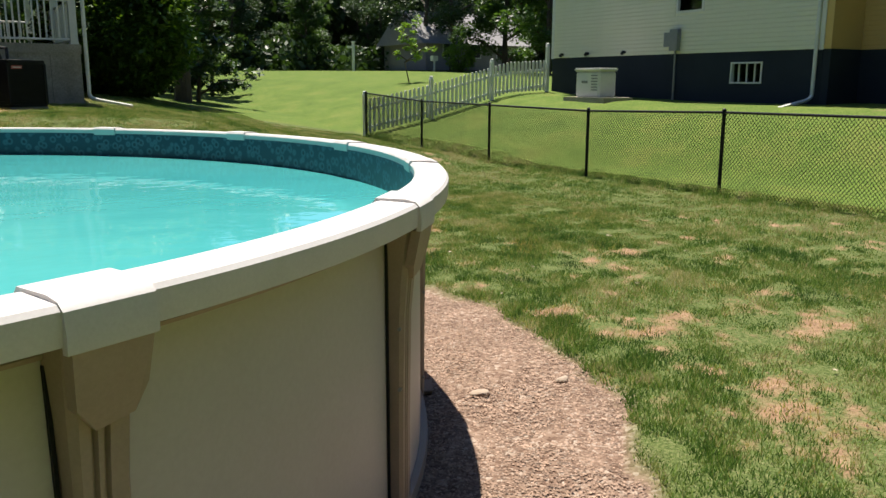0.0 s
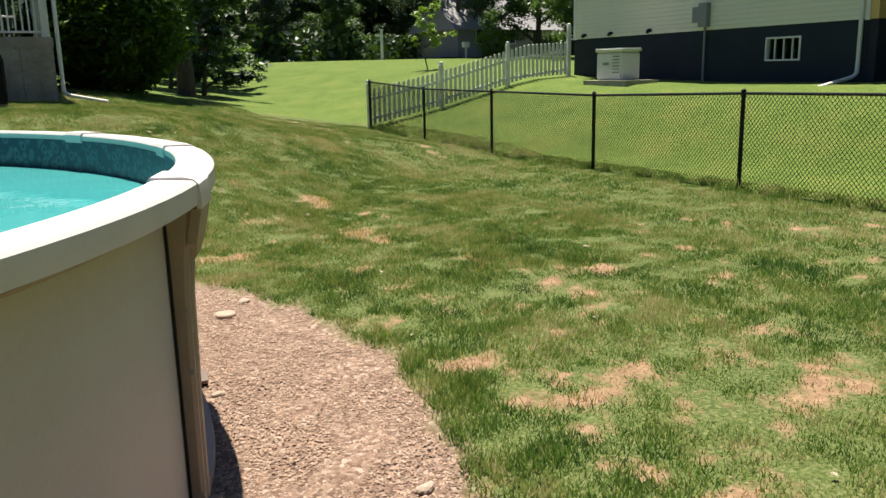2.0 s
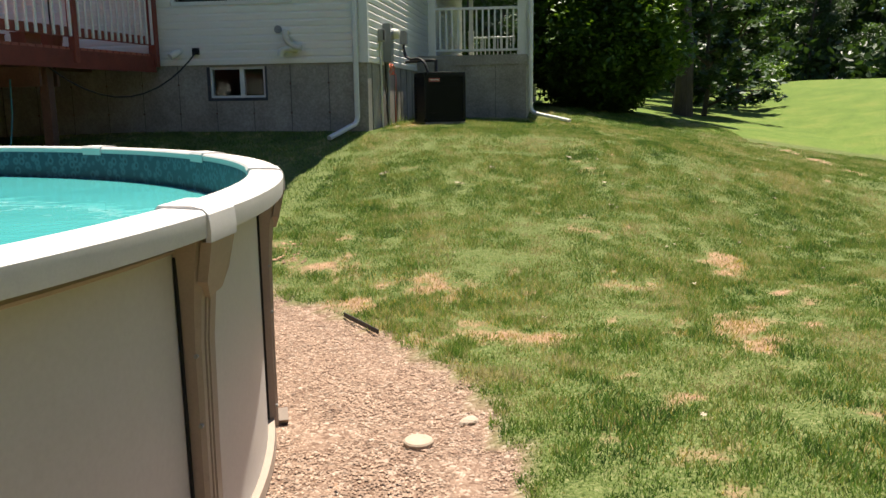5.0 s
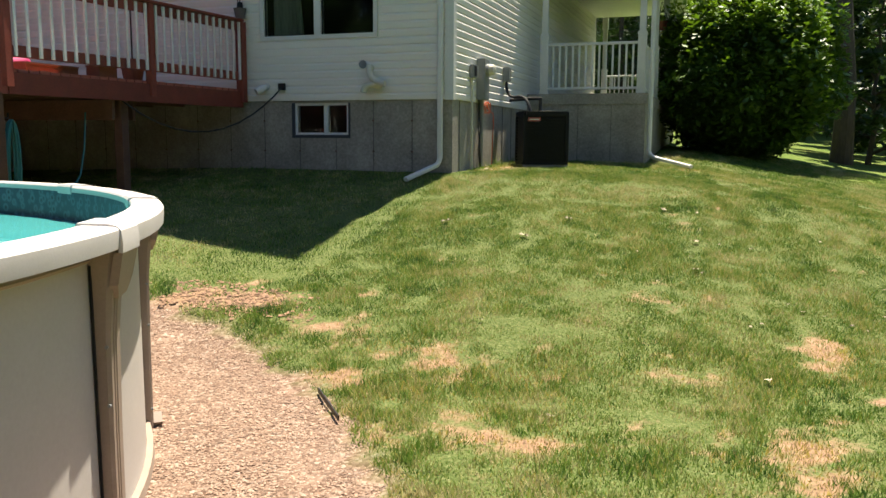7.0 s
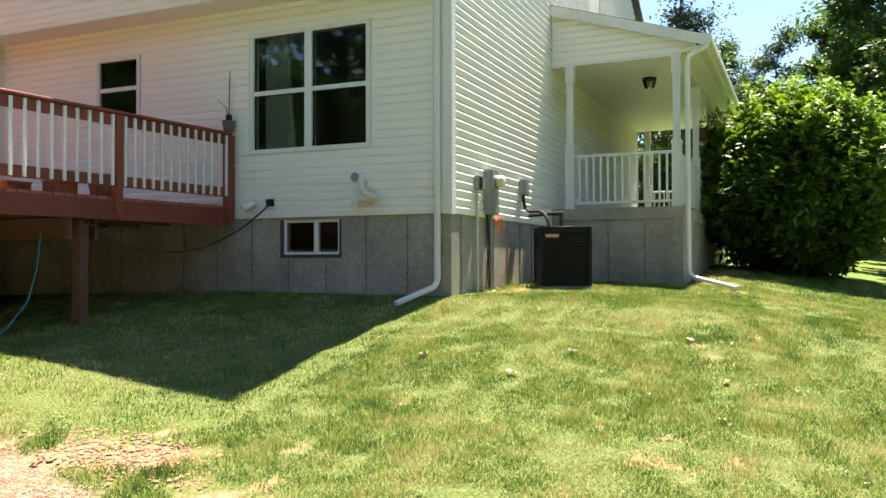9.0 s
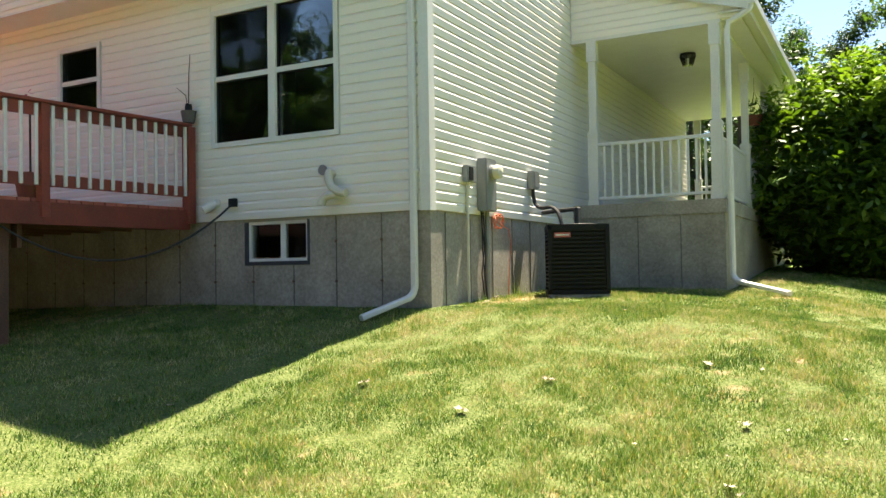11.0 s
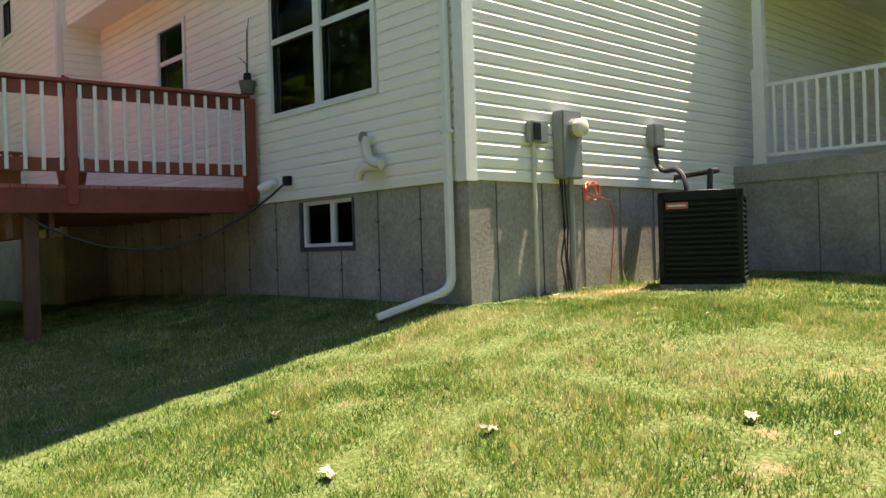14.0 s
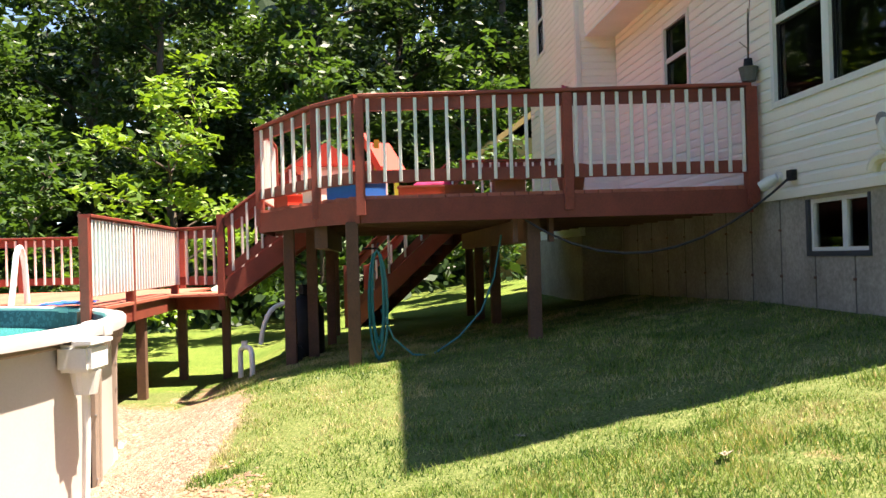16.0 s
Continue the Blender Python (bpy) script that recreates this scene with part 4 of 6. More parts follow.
nwall = part("wall", (lambda b: (walled(b, "y", -3.5, 6.25, 1.52, 6.2, NX, 0.2, [NWIN]), box(b, NX + 0.2, NX + 9, 6.05, 6.25, -0.5, 6.2), b)[2])(bmesh.new()), CREAM, nb)
side_laps(nwall, "y", -3.42, 6.15, 1.52, 6.1, NX, [(NWIN[0] - 0.03, NWIN[1] + 0.03, NWIN[2] - 0.05, NWIN[3] + 0.05)], CREAM, facing=-1)
bm = bmesh.new()
box(bm, NX - 0.03, NX - 0.002, 6.15, 6.27, 1.5, 6.2), box(bm, NX - 0.03, NX - 0.002, -3.52, -3.42, 1.5, 6.2)
part("corner_trim", bm, TRIM, nb)
part("yellow_wing", (lambda b: (box(b, NX + 1.2, NX + 1.4, -14, -3.5, 1.52, 6.2), box(b, NX + 0.0, NX + 1.2, -3.7, -3.502, 1.52, 6.2), b)[2])(bmesh.new()), YELLOW, nb, "yellow-sided wing")
side_laps(nb, "y", -14, -3.72, 1.52, 6.1, NX + 1.2, [], YELLOW, facing=-1)
part("wing_foundation", (lambda b: (box(b, NX + 1.2, NX + 1.4, -14, -3.5, -0.9, 1.518), box(b, NX + 0.01, NX + 1.2, -3.7, -3.502, -0.9, 1.518), b)[2])(bmesh.new()), BLUEBASE, nb)
part("house_roof", boxed(NX - 0.4, NX + 10, -14.4, 6.7, 6.2, 6.5), SHINGLE, nb)
for y0, y1, z0, z1, nm in ((*NWIN, "window"), (*NBW, "basement_window")):
    bm = bmesh.new()
    t = 0.06 if nm == "window" else 0.04
    box(bm, NX - 0.03, NX + 0.08, y0, y0 + t, z0, z1), box(bm, NX - 0.03, NX + 0.08, y1 - t, y1, z0, z1), box(bm, NX - 0.03, NX + 0.08, y0 + t, y1 - t, z0, z0 + t), box(bm, NX - 0.03, NX + 0.08, y0 + t, y1 - t, z1 - t, z1)
    wn_ = part(nm, bm, TRIM, nb)
    if nm != "window":
        for k in (1, 2, 3):
            yy = y0 + (y1 - y0) * k / 4
            part("bar", boxed(NX, NX + 0.04, yy - 0.012, yy + 0.012, z0 + t, z1 - t), TRIM, wn_)
    part("pane", boxed(NX + 0.05, NX + 0.056, y0 + t, y1 - t, z0 + t, z1 - t), PANE, wn_)
# Room backing coloured dark in place of indoor shade.
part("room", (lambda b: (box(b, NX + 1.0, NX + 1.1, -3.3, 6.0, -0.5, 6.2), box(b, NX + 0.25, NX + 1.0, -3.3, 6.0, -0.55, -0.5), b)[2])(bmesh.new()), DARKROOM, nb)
bm = bmesh.new()
tube(bm, [(NX - 0.06, -3.36, 6.1), (NX - 0.06, -3.36, 0.5), *arc((NX - 0.06, -3.36, 0.5), (NX - 0.06, -3.36, 0.38), (NX - 0.3, -3.36, 0.33), 5), (NX - 1.2, -3.3, 0.16)], 0.045, 6)
part("downspout", bm, TRIM, nb)
bm = bmesh.new()
box(bm, NX - 0.16, NX - 0.02, 0.78, 1.06, 1.6, 2.18), box(bm, NX - 0.10, NX - 0.02, 1.1, 1.32, 1.72, 2.1)
tube(bm, [(NX - 0.05, 0.92, 1.6), (NX - 0.05, 0.92, 0.2)], 0.03, 6)
part("meter_box", bm, GALV, nb)
for y in (2.9, 4.5, 5.7):
    part("vent", tubed([(NX, y, 1.62), (NX - 0.1, y, 1.62), (NX - 0.14, y, 1.56)], 0.05, 8), BLACKMETAL, nb)

gen = thing("generator", (15.9, 2.4, 0.2), "white standby generator on a pad beside the foundation", "generator")
g0 = ground(15.9, 2.5)
part("pad", boxed(15.1, 16.2, 1.7, 3.4, g0 - 0.1, g0 + 0.06), CONCRETE, gen)
bm = bmesh.new()
box(bm, 15.3, 15.95, 2.12, 3.12, g0 + 0.06, g0 + 0.78)
bmesh.ops.bevel(bm, geom=bm.edges[:], offset=0.04, segments=2, affect="EDGES")
part("housing", bm, TRIM, gen)
bm = bmesh.new()
box(bm, 15.26, 15.99, 2.08, 3.16, g0 + 0.78, g0 + 0.88)
bmesh.ops.bevel(bm, geom=bm.edges[:], offset=0.035, segments=2, affect="EDGES")
part("lid", bm, TRIM, gen)
for i in range(6):
    part("louvre", boxed(15.29, 15.302, 2.2, 2.45, g0 + 0.25 + i * 0.08, g0 + 0.28 + i * 0.08), GALV, gen)
part("badge", boxed(15.292, 15.304, 2.6, 2.85, g0 + 0.45, g0 + 0.52), GALV, gen)


# ---- trees and bushes ----
def leaves(bm, centre, radius, count, size, rng, squash=1.0):
    """A clump of small folded leaves."""
    for _ in range(count):
        d = Vector((rng.gauss(0, 1), rng.gauss(0, 1), rng.gauss(0, 1))).normalized() * radius * rng.uniform(0.35, 1.0) ** 0.6
        c = Vector(centre) + Vector((d.x, d.y, d.z * squash))
        s = size * rng.uniform(0.6, 1.3)
        u = Vector((rng.gauss(0, 1), rng.gauss(0, 1), rng.gauss(0, 0.5))).normalized()
        w = u.cross(Vector((rng.gauss(0, 0.6), rng.gauss(0, 0.6), 1))).normalized()
        a, b_, e, f = bm.verts.new(c - u * s), bm.verts.new(c + w * s * 0.45), bm.verts.new(c + u * s), bm.verts.new(c - w * s * 0.45)
        bm.faces.new((a, b_, e)), bm.faces.new((a, e, f))


def tree(name, place, height, spread, seed, mat, label, clumps=60, per=40, size=0.22, first=0.3, trunk_r=0.16):
    rng = random.Random(seed)
    t = thing(name, place, label, "tree", "woodland trees")
    base = Vector(place)
    pts = [base + Vector((rng.uniform(-0.12, 0.12) * k, rng.uniform(-0.12, 0.12) * k, height * 0.95 * k / 6 - (0.15 if k == 0 else 0))) for k in range(7)]
    bm = bmesh.new()
    tube(bm, pts, [trunk_r * (1.25 if k == 0 else 1 - k / 7.5) for k in range(7)], 9)
    tips = []
    for k in range(16):
        f = first + (0.95 - first) * (k + rng.random()) / 16
        i = min(5, int(f * 6))
        p0 = pts[i].lerp(pts[i + 1], f * 6 - i)
        ang = k * 2.4 + rng.uniform(-0.4, 0.4)
        reach = spread * (1.0 - 0.75 * ((f - first) / (1 - first)) ** 1.4) * rng.uniform(0.65, 1.05)
        tip = p0 + Vector((math.cos(ang) * reach, math.sin(ang) * reach, reach * rng.uniform(0.15, 0.5)))
        mid = p0.lerp(tip, 0.5) + Vector((0, 0, 0.12 * reach))
        r0 = trunk_r * (1 - f) * 0.5 + 0.02
        tips.append((p0, mid, tip, r0))
    trunk = part("trunk", bm, BARK, t)
    bm = bmesh.new()
    for p0, mid, tip, r0 in tips:
        tube(bm, [p0, mid, tip], [r0, r0 * 0.6, 0.012], 5)
        if name != "woodland_tree":
            part("limb", bm, BARK, trunk)
            bm = bmesh.new()
    if name == "woodland_tree":
        tagged(part("branchwork", bm, BARK, trunk), kind="stuff")
    else:
        bm.free()
    bm = bmesh.new()
    for j in range(clumps):
        p0, mid, tip, _ = tips[j % len(tips)]
        f = rng.uniform(0.35, 1.1)
        c = p0.lerp(tip, f) + Vector((rng.gauss(0, 0.25), rng.gauss(0, 0.25), rng.gauss(0.1, 0.22))) * spread * 0.28
        leaves(bm, c, spread * rng.uniform(0.16, 0.30), per, size, rng, 0.6)
    leaves(bm, pts[-1], spread * 0.3, per * 2, size, rng, 1.1)
    me = part("crown", bm, mat, t)
    return t


rng = random.Random(5)
protos = []
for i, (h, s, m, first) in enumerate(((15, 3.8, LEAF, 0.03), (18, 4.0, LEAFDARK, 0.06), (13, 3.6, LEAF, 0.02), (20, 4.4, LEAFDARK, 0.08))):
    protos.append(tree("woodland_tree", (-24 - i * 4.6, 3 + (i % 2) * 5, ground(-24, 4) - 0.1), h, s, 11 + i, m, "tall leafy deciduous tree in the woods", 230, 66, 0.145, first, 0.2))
spots = []
for k in range(26):                                     # west of the decks
    spots.append((-19 - rng.random() * 3 - (k % 3) * 5, -26 + k * 1.75 + rng.uniform(-0.6, 0.6)))
for k in range(34):                                     # beyond the road to the north
    spots.append((-14 + k * 1.9 + rng.uniform(-0.8, 0.8), 47 + (k % 3) * 5 + rng.uniform(-1, 1)))
for k in range(10):                                     # north-west, behind the house
    spots.append((-16 - rng.random() * 6, 22 + k * 3.2))
for k in range(6):
    spots.append((33 + rng.uniform(-2, 2), 20 + k * 5))
spots += [(10.5, 30), (12.5, 40), (6.4, 26), (8.3, 29), (5.6, 33), (7.5, 36), (-2.2, 36), (-0.6, 40), (-5, 38)]
for k in range(14):                                     # behind the start of the walk
    spots.append((-20 + k * 3.4, -34 + rng.uniform(-3, 3)))
for x, y in spots:
    p_ = rng.choice(protos)
    c = copy_thing(p_, pose(x, y, ground(x, y) - 0.15, 0, 0, rng.uniform(0, 360)))
    c.scale = [rng.uniform(0.85, 1.15) * (0.68 if y > 43 else 0.95)] * 3


def bush(name, place, rx, ry, h, seed, mat, label, clumps, per, size):
    r_ = random.Random(seed)
    t = thing(name, place, label, "bush")
    base = Vector(place)
    bm = bmesh.new()
    for k in range(9):
        a = k * 0.7
        tube(bm, [base + Vector((0.1 * math.cos(a), 0.1 * math.sin(a), -0.1)), base + Vector((rx * 0.3 * math.cos(a), ry * 0.3 * math.sin(a), h * 0.4)), base + Vector((rx * 0.6 * math.cos(a), ry * 0.6 * math.sin(a), h * 0.8))], [0.035, 0.025, 0.008], 5)
    part("stem", bm, BARK, t)
    # The second mesh holds lighter leaves that stand for the sunlit top.
    bm, young = bmesh.new(), bmesh.new()
    for j in range(clumps):
        u, v_ = r_.uniform(0, 2 * math.pi), r_.uniform(-1.0, 1)
        lump = 1 + 0.22 * noise.noise(Vector((math.cos(u) * 1.9, math.sin(u) * 1.9, v_ * 2.2 + seed)))
        q = math.sqrt(max(0, 1 - abs(v_) ** 2.6)) * r_.uniform(0.62, 1.0) * lump
        c = base + Vector((rx * q * math.cos(u), ry * q * math.sin(u), h * 0.50 + h * 0.45 * v_ * lump))
        leaves(bm, c, 0.26 * (h / 2.5), per, size, r_)
        if v_ > 0.25 and j % 3 == 0:                     # shoots out of the crown, in lighter leaf to paint sun on it
            d = (c - base - Vector((0, 0, h * 0.4))).normalized()
            for k in range(1, 5):
                leaves(young, c + d * 0.10 * k + Vector((0, 0, 0.04 * k)), 0.11, 9, size * 0.75, r_)
    part("foliage", bm, mat, t)
    tagged(part("young_growth", young, LEAFBRIGHT, t, "lighter leaf tips standing for sun on the crown"), kind="stuff")
    return t


bush("large_bush", (3.95, 8.8, ground(3.9, 8.8)), 1.95, 1.8, 3.6, 3, BUSHLEAF, "large rounded deciduous bush beside the porch", 1250, 46, 0.09)
bush("road_shrub", (13.5, 34.5, ground(13.5, 34.5)), 1.6, 0.8, 0.9, 4, LEAFBRIGHT, "low spreading green shrub by the road", 60, 30, 0.09)
bush("round_shrub", (31.0, 33.0, ground(31, 33)), 1.1, 1.1, 1.9, 6, LEAFBRIGHT, "rounded yellow-green shrub before the distant house", 120, 36, 0.08)
tree("young_tree", (15.8, 13.6, ground(15.8, 13.6)), 2.5, 0.75, 9, LEAFBRIGHT, "slender young tree on the lawn behind the picket fence", 26, 26, 0.085, 0.3, 0.025)
tree("yard_tree", (6.45, 12.2, ground(6.45, 12.2)), 13, 1.7, 21, LEAF, "tall slender yard tree with a bare dark trunk beyond the bush", 60, 60, 0.13, 0.6, 0.24)
# Saplings in the darkened leaf fill the shaded mass behind the bush.
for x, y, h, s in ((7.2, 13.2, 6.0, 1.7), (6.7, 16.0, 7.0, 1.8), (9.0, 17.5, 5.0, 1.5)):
    tree("sapling", (x, y, ground(x, y)), h, s, int(x * 10), LEAFDARK, "young tree in shade-darkened leaf beyond the large bush", 90, 40, 0.13, 0.02, 0.07)
tree("sapling", (8.4, 20.5, ground(8.4, 20.5)), 9, 2.3, 77, LEAFDARK, "young tree in shade-darkened leaf on the lawn by the road", 110, 40, 0.15, 0.02, 0.08)
for k, (x, y, h, s) in enumerate(((-14.2, -8.3, 6.4, 2.3), (-14.6, -5.2, 6.6, 2.0), (-15.5, -11.5, 5.2, 2.0), (-15.0, -1.5, 6.2, 2.0), (-16, -14.5, 6, 2.2), (-13.2, 1.2, 2.6, 1.3), (-15.5, 4.5, 7, 2.2))):
    tree("sapling", (x, y, ground(x, y)), h, s, 40 + k, LEAFBRIGHT if k == 0 else LEAF, "bright-leaved young maple at the edge of the woods", 70, 34, 0.13, 0.06, 0.06)


def woods(name, label, x0, x1, y0, y1, h, count, size, seed):
    """A far, dense stand of foliage: many ragged clumps from the ground to the tree tops."""
    r_ = np.random.RandomState(seed)
    c = np.stack([r_.uniform(x0, x1, count), r_.uniform(y0, y1, count), h * r_.uniform(0, 1, count) ** 1.15], 1)
    top = np.array([0.72 + 0.28 * noise.noise(Vector((a * 0.14, b * 0.14, seed))) for a, b in c[:, :2]])
    c[:, 2] *= top
    c[:, 2] += np.array([ground(a, b) for a, b in c[:, :2]])
    u = r_.normal(size=(count, 3))
    u /= np.linalg.norm(u, axis=1)[:, None]
    w = np.cross(u, r_.normal(size=(count, 3)))
    w /= np.linalg.norm(w, axis=1)[:, None]
    s = size * r_.uniform(0.5, 1.4, count)[:, None]
    v = np.stack([c - u * s, c + w * s * 0.5, c + u * s, c - w * s * 0.5], 1).reshape(-1, 3)
    f = np.arange(count * 4).reshape(-1, 4)
    m = bpy.data.meshes.new(name)
    m.from_pydata(v.tolist(), [], f.tolist())
    # Far stands take the darkened leaf, so their shade is partly colour.
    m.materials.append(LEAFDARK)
    return tagged(new(name, m), label, "woods", kind="stuff")


woods("far_woods", "dense dark green woods beyond the road", -45, 75, 56, 70, 15, 52000, 0.55, 1)
woods("far_woods", "dense shaded woods behind the decks", -44, -31, -55, 50, 20, 52000, 0.5, 2)
woods("far_woods", "dense woods beyond the neighbouring lawn", 45, 58, -30, 60, 18, 24000, 0.55, 3)
# Out of view: added to cut low sky light on the shaded side.
woods("far_woods", "unseen woods added behind the lower lawn to block sky light", -50, 60, -46, -33, 21, 40000, 0.6, 6)
woods("undergrowth", "low shaded undergrowth along the edge of the woods", -30, -17, -40, 45, 2.6, 26000, 0.2, 4)
woods("undergrowth", "low dark undergrowth beyond the road", -40, 70, 44, 56, 3.0, 26000, 0.3, 5)
bm = bmesh.new()
road_y = lambda x: 38.5 + 0.02 * x
v = [[bm.verts.new((x, road_y(x) + o, ground(x, road_y(x) + o) + 0.05)) for o in (-2.4, 2.4)] for x in range(-60, 61, 4)]
for p, q in zip(v, v[1:]):
    bm.faces.new((p[0], q[0], q[1], p[1]))
tagged(part("road", bm, ASPHALT), "pale grey asphalt road beyond the lawn", "road", kind="structure")


# ---- fittings on the house ----
ac = thing("air_conditioner", (0.76, 2.42, ground(0.8, 2.3)), "black louvred outdoor air-conditioning unit on a pad beside the foundation", "air conditioner")
AM = pose(0.76, 2.42, ground(0.8, 2.2), 0, 0, 24.4)
AH = 0.90




part("pad", turned(boxed(-0.37, 0.37, -0.37, 0.37, -0.12, 0.038), AM), CONCRETE, ac)
part("core", turned(boxed(-0.34, 0.34, -0.34, 0.34, 0.05, AH - 0.05), AM), BLACKMETAL, ac)
for z0, z1 in ((0.04, 0.09), (AH - 0.06, AH)):
    bm = boxed(-0.38, 0.38, -0.38, 0.38, z0, z1)
    bmesh.ops.bevel(bm, geom=[e for e in bm.edges if abs(e.verts[0].co.z - e.verts[1].co.z) > 0.01], offset=0.05, segments=3, affect="EDGES")
    part("casing_rim", turned(bm, AM), BLACKMETAL, ac)
for sx in (-1, 1):
    for sy in (-1, 1):
        part("corner_post", turned(boxed(*sorted((sx * 0.33, sx * 0.375)), *sorted((sy * 0.33, sy * 0.375)), 0.09, AH - 0.06), AM), BLACKMETAL, ac)
for i in range(15):
    z = 0.12 + i * 0.05
    for q in ((-0.33, 0.33, -0.372, -0.345), (0.345, 0.372, -0.33, 0.33), (-0.372, -0.345, -0.33, 0.33)):
        part("louvre", turned(boxed(*q, z, z + 0.022), AM), BLACKMETAL, ac)
REDLABEL = material("red_label", (0.42, 0.12, 0.10), (0.36, 0.1, 0.09), rough=0.5)
lab = part("label", turned(boxed(-0.30, -0.10, -0.379, -0.374, AH - 0.16, AH - 0.10), AM), REDLABEL, ac, "faded red maker's label")
part("label_bar", turned(boxed(-0.28, -0.12, -0.382, -0.379, AH - 0.138, AH - 0.122), AM), TRIM, lab)
bm = bmesh.new()
for k in range(10):
    a = math.pi * 2 * k / 10
    beam(bm, (0.06 * math.cos(a), 0.06 * math.sin(a), AH + 0.005), (0.32 * math.cos(a), 0.32 * math.sin(a), AH + 0.005), 0.008, 0.01)
for r_ in (0.1, 0.18, 0.26, 0.32):
    tube(bm, [(r_ * math.cos(k * math.pi / 10), r_ * math.sin(k * math.pi / 10), AH + 0.006) for k in range(21)], 0.004, 4)
part("fan_grille", turned(bm, AM), BLACKMETAL, ac)

meter = thing("electric_meter", (0.07, 1.25, 1.25), "grey electric meter box with a glass dial on the siding", "electric meter")
bm = boxed(0.02, 0.15, 1.09, 1.37, 1.24, 1.86)
bmesh.ops.bevel(bm, geom=bm.edges[:], offset=0.012, segments=2, affect="EDGES")
part("box", bm, GALV, meter)
part("dial_ring", tubed([(0.15, 1.25, 1.70), (0.19, 1.25, 1.70)], 0.09, 20), GALV, meter)
smooth(part("dial_cover", tubed([(0.19, 1.25, 1.70), (0.26, 1.25, 1.70), (0.275, 1.25, 1.70)], [0.082, 0.078, 0.05], 20), PVC, meter, "yellowed dial cover"))
part("conduit", tubed([(0.05, 1.30, 1.24), (0.05, 1.30, ground(0.05, 1.3) - 0.05)], 0.028, 10), GALV, meter)
junction = thing("junction_box", (0.05, 0.83, 1.56), "small grey utility box with a pipe below it on the siding", "utility box")
bm = boxed(0.02, 0.10, 0.72, 0.95, 1.55, 1.74)
bmesh.ops.bevel(bm, geom=bm.edges[:], offset=0.01, segments=2, affect="EDGES")
part("box", bm, GALV, junction)
part("cover", boxed(0.10, 0.112, 0.74, 0.83, 1.57, 1.72), BLACKMETAL, junction)
part("conduit", tubed([(0.045, 0.80, 1.55), (0.045, 0.80, ground(0.05, 0.8) - 0.05)], 0.018, 8), PVC, junction)
BLACKRUBBER = material("black_cable", (0.02, 0.02, 0.021), (0.012, 0.012, 0.012), rough=0.55)
for k, y in enumerate((1.20, 1.235, 1.17)):
    cable = tagged(part("cable", tubed([(0.03, y, 1.24), (0.02 + 0.02 * k, y + 0.02, 0.8), (0.05, y - 0.02 * k, 0.5), (0.06, y + 0.03, ground(0.06, y) - 0.03)], 0.008, 6), BLACKRUBBER), "thin black cable hanging down the concrete", "cable")
disc_box = thing("disconnect_box", (0.06, 2.72, 1.6), "grey electrical disconnect with black conduit to the cooling unit", "electrical box")
bm = boxed(0.02, 0.12, 2.62, 2.80, 1.62, 1.86)
bmesh.ops.bevel(bm, geom=bm.edges[:], offset=0.01, segments=2, affect="EDGES")
part("box", bm, GALV, disc_box)
part("cover", boxed(0.12, 0.132, 2.635, 2.785, 1.64, 1.84), GALV, disc_box)
smooth(part("conduit", tubed(arc((0.07, 2.70, 1.62), (0.05, 2.72, 1.32), (0.30, 2.62, 1.36), 8) + arc((0.30, 2.62, 1.36), (0.5, 2.55, 1.38), (0.55, 2.5, 1.06), 8), 0.026, 8), BLACKRUBBER, disc_box))
smooth(part("pipe", tubed(arc((0.0, 3.15, 1.33), (0.5, 3.15, 1.36), (0.62, 2.95, 1.34), 6) + [(0.66, 2.75, 1.33), (0.66, 2.72, 1.06)], 0.03, 8), BLACKRUBBER, disc_box, "foam-wrapped black refrigerant pipe"))
ORANGE = material("orange_cord", (0.62, 0.13, 0.05), (0.5, 0.1, 0.04), rough=0.5)
cord = [(0.05 + 0.03 * math.sin(k * 0.9), 1.62 + 0.10 * math.cos(k * 0.55), 1.14 + 0.09 * math.sin(k * 0.55)) for k in range(30)] + [(0.08, 1.85, 1.05), (0.06, 1.95, 0.9), (0.05, 1.93, 0.6), (0.06, 1.85, ground(0.06, 1.85))]
tagged(part("orange_cord", tubed(cord, 0.006, 5), ORANGE), "coiled orange cord hanging below the meter", "cord")

down = thing("downspout", (-0.10, -0.06, 0.2), "white metal downspout at the house corner with a kick-out extension", "downspout")
g1 = ground(-1.2, -0.5)
bm = bmesh.new()
beam(bm, (-0.16, -0.065, 4.15), (-0.16, -0.065, 0.36), 0.075, 0.06, up=(0, 1, 0), bevel=0.012)
part("pipe", bm, TRIM, down)
smooth(part("elbow", tubed(arc((-0.16, -0.065, 0.40), (-0.16, -0.065, 0.29), (-0.20, -0.16, 0.255), 6), 0.04, 8), TRIM, down))
part("extension", beamed((-0.195, -0.14, 0.262), (-0.46, -0.63, ground(-0.46, -0.63) + 0.05), 0.085, 0.06, bevel=0.012), TRIM, down)
for z in (1.6, 3.2):
    part("strap", boxed(-0.21, -0.11, -0.098, -0.03, z, z + 0.03), TRIM, down)
pdown = thing("downspout", (2.35, 4.38, 0.3), "white metal downspout on the porch corner with a ground extension", "downspout")
bm = bmesh.new()
tube(bm, [(2.66, 4.42, 4.18), (2.64, 4.42, 4.10), (2.36, 4.38, 3.95), (2.34, 4.38, 3.85), (2.34, 4.38, 0.45)] + arc((2.34, 4.38, 0.45), (2.34, 4.38, 0.34), (2.5, 4.3, 0.31), 5), 0.042, 8)
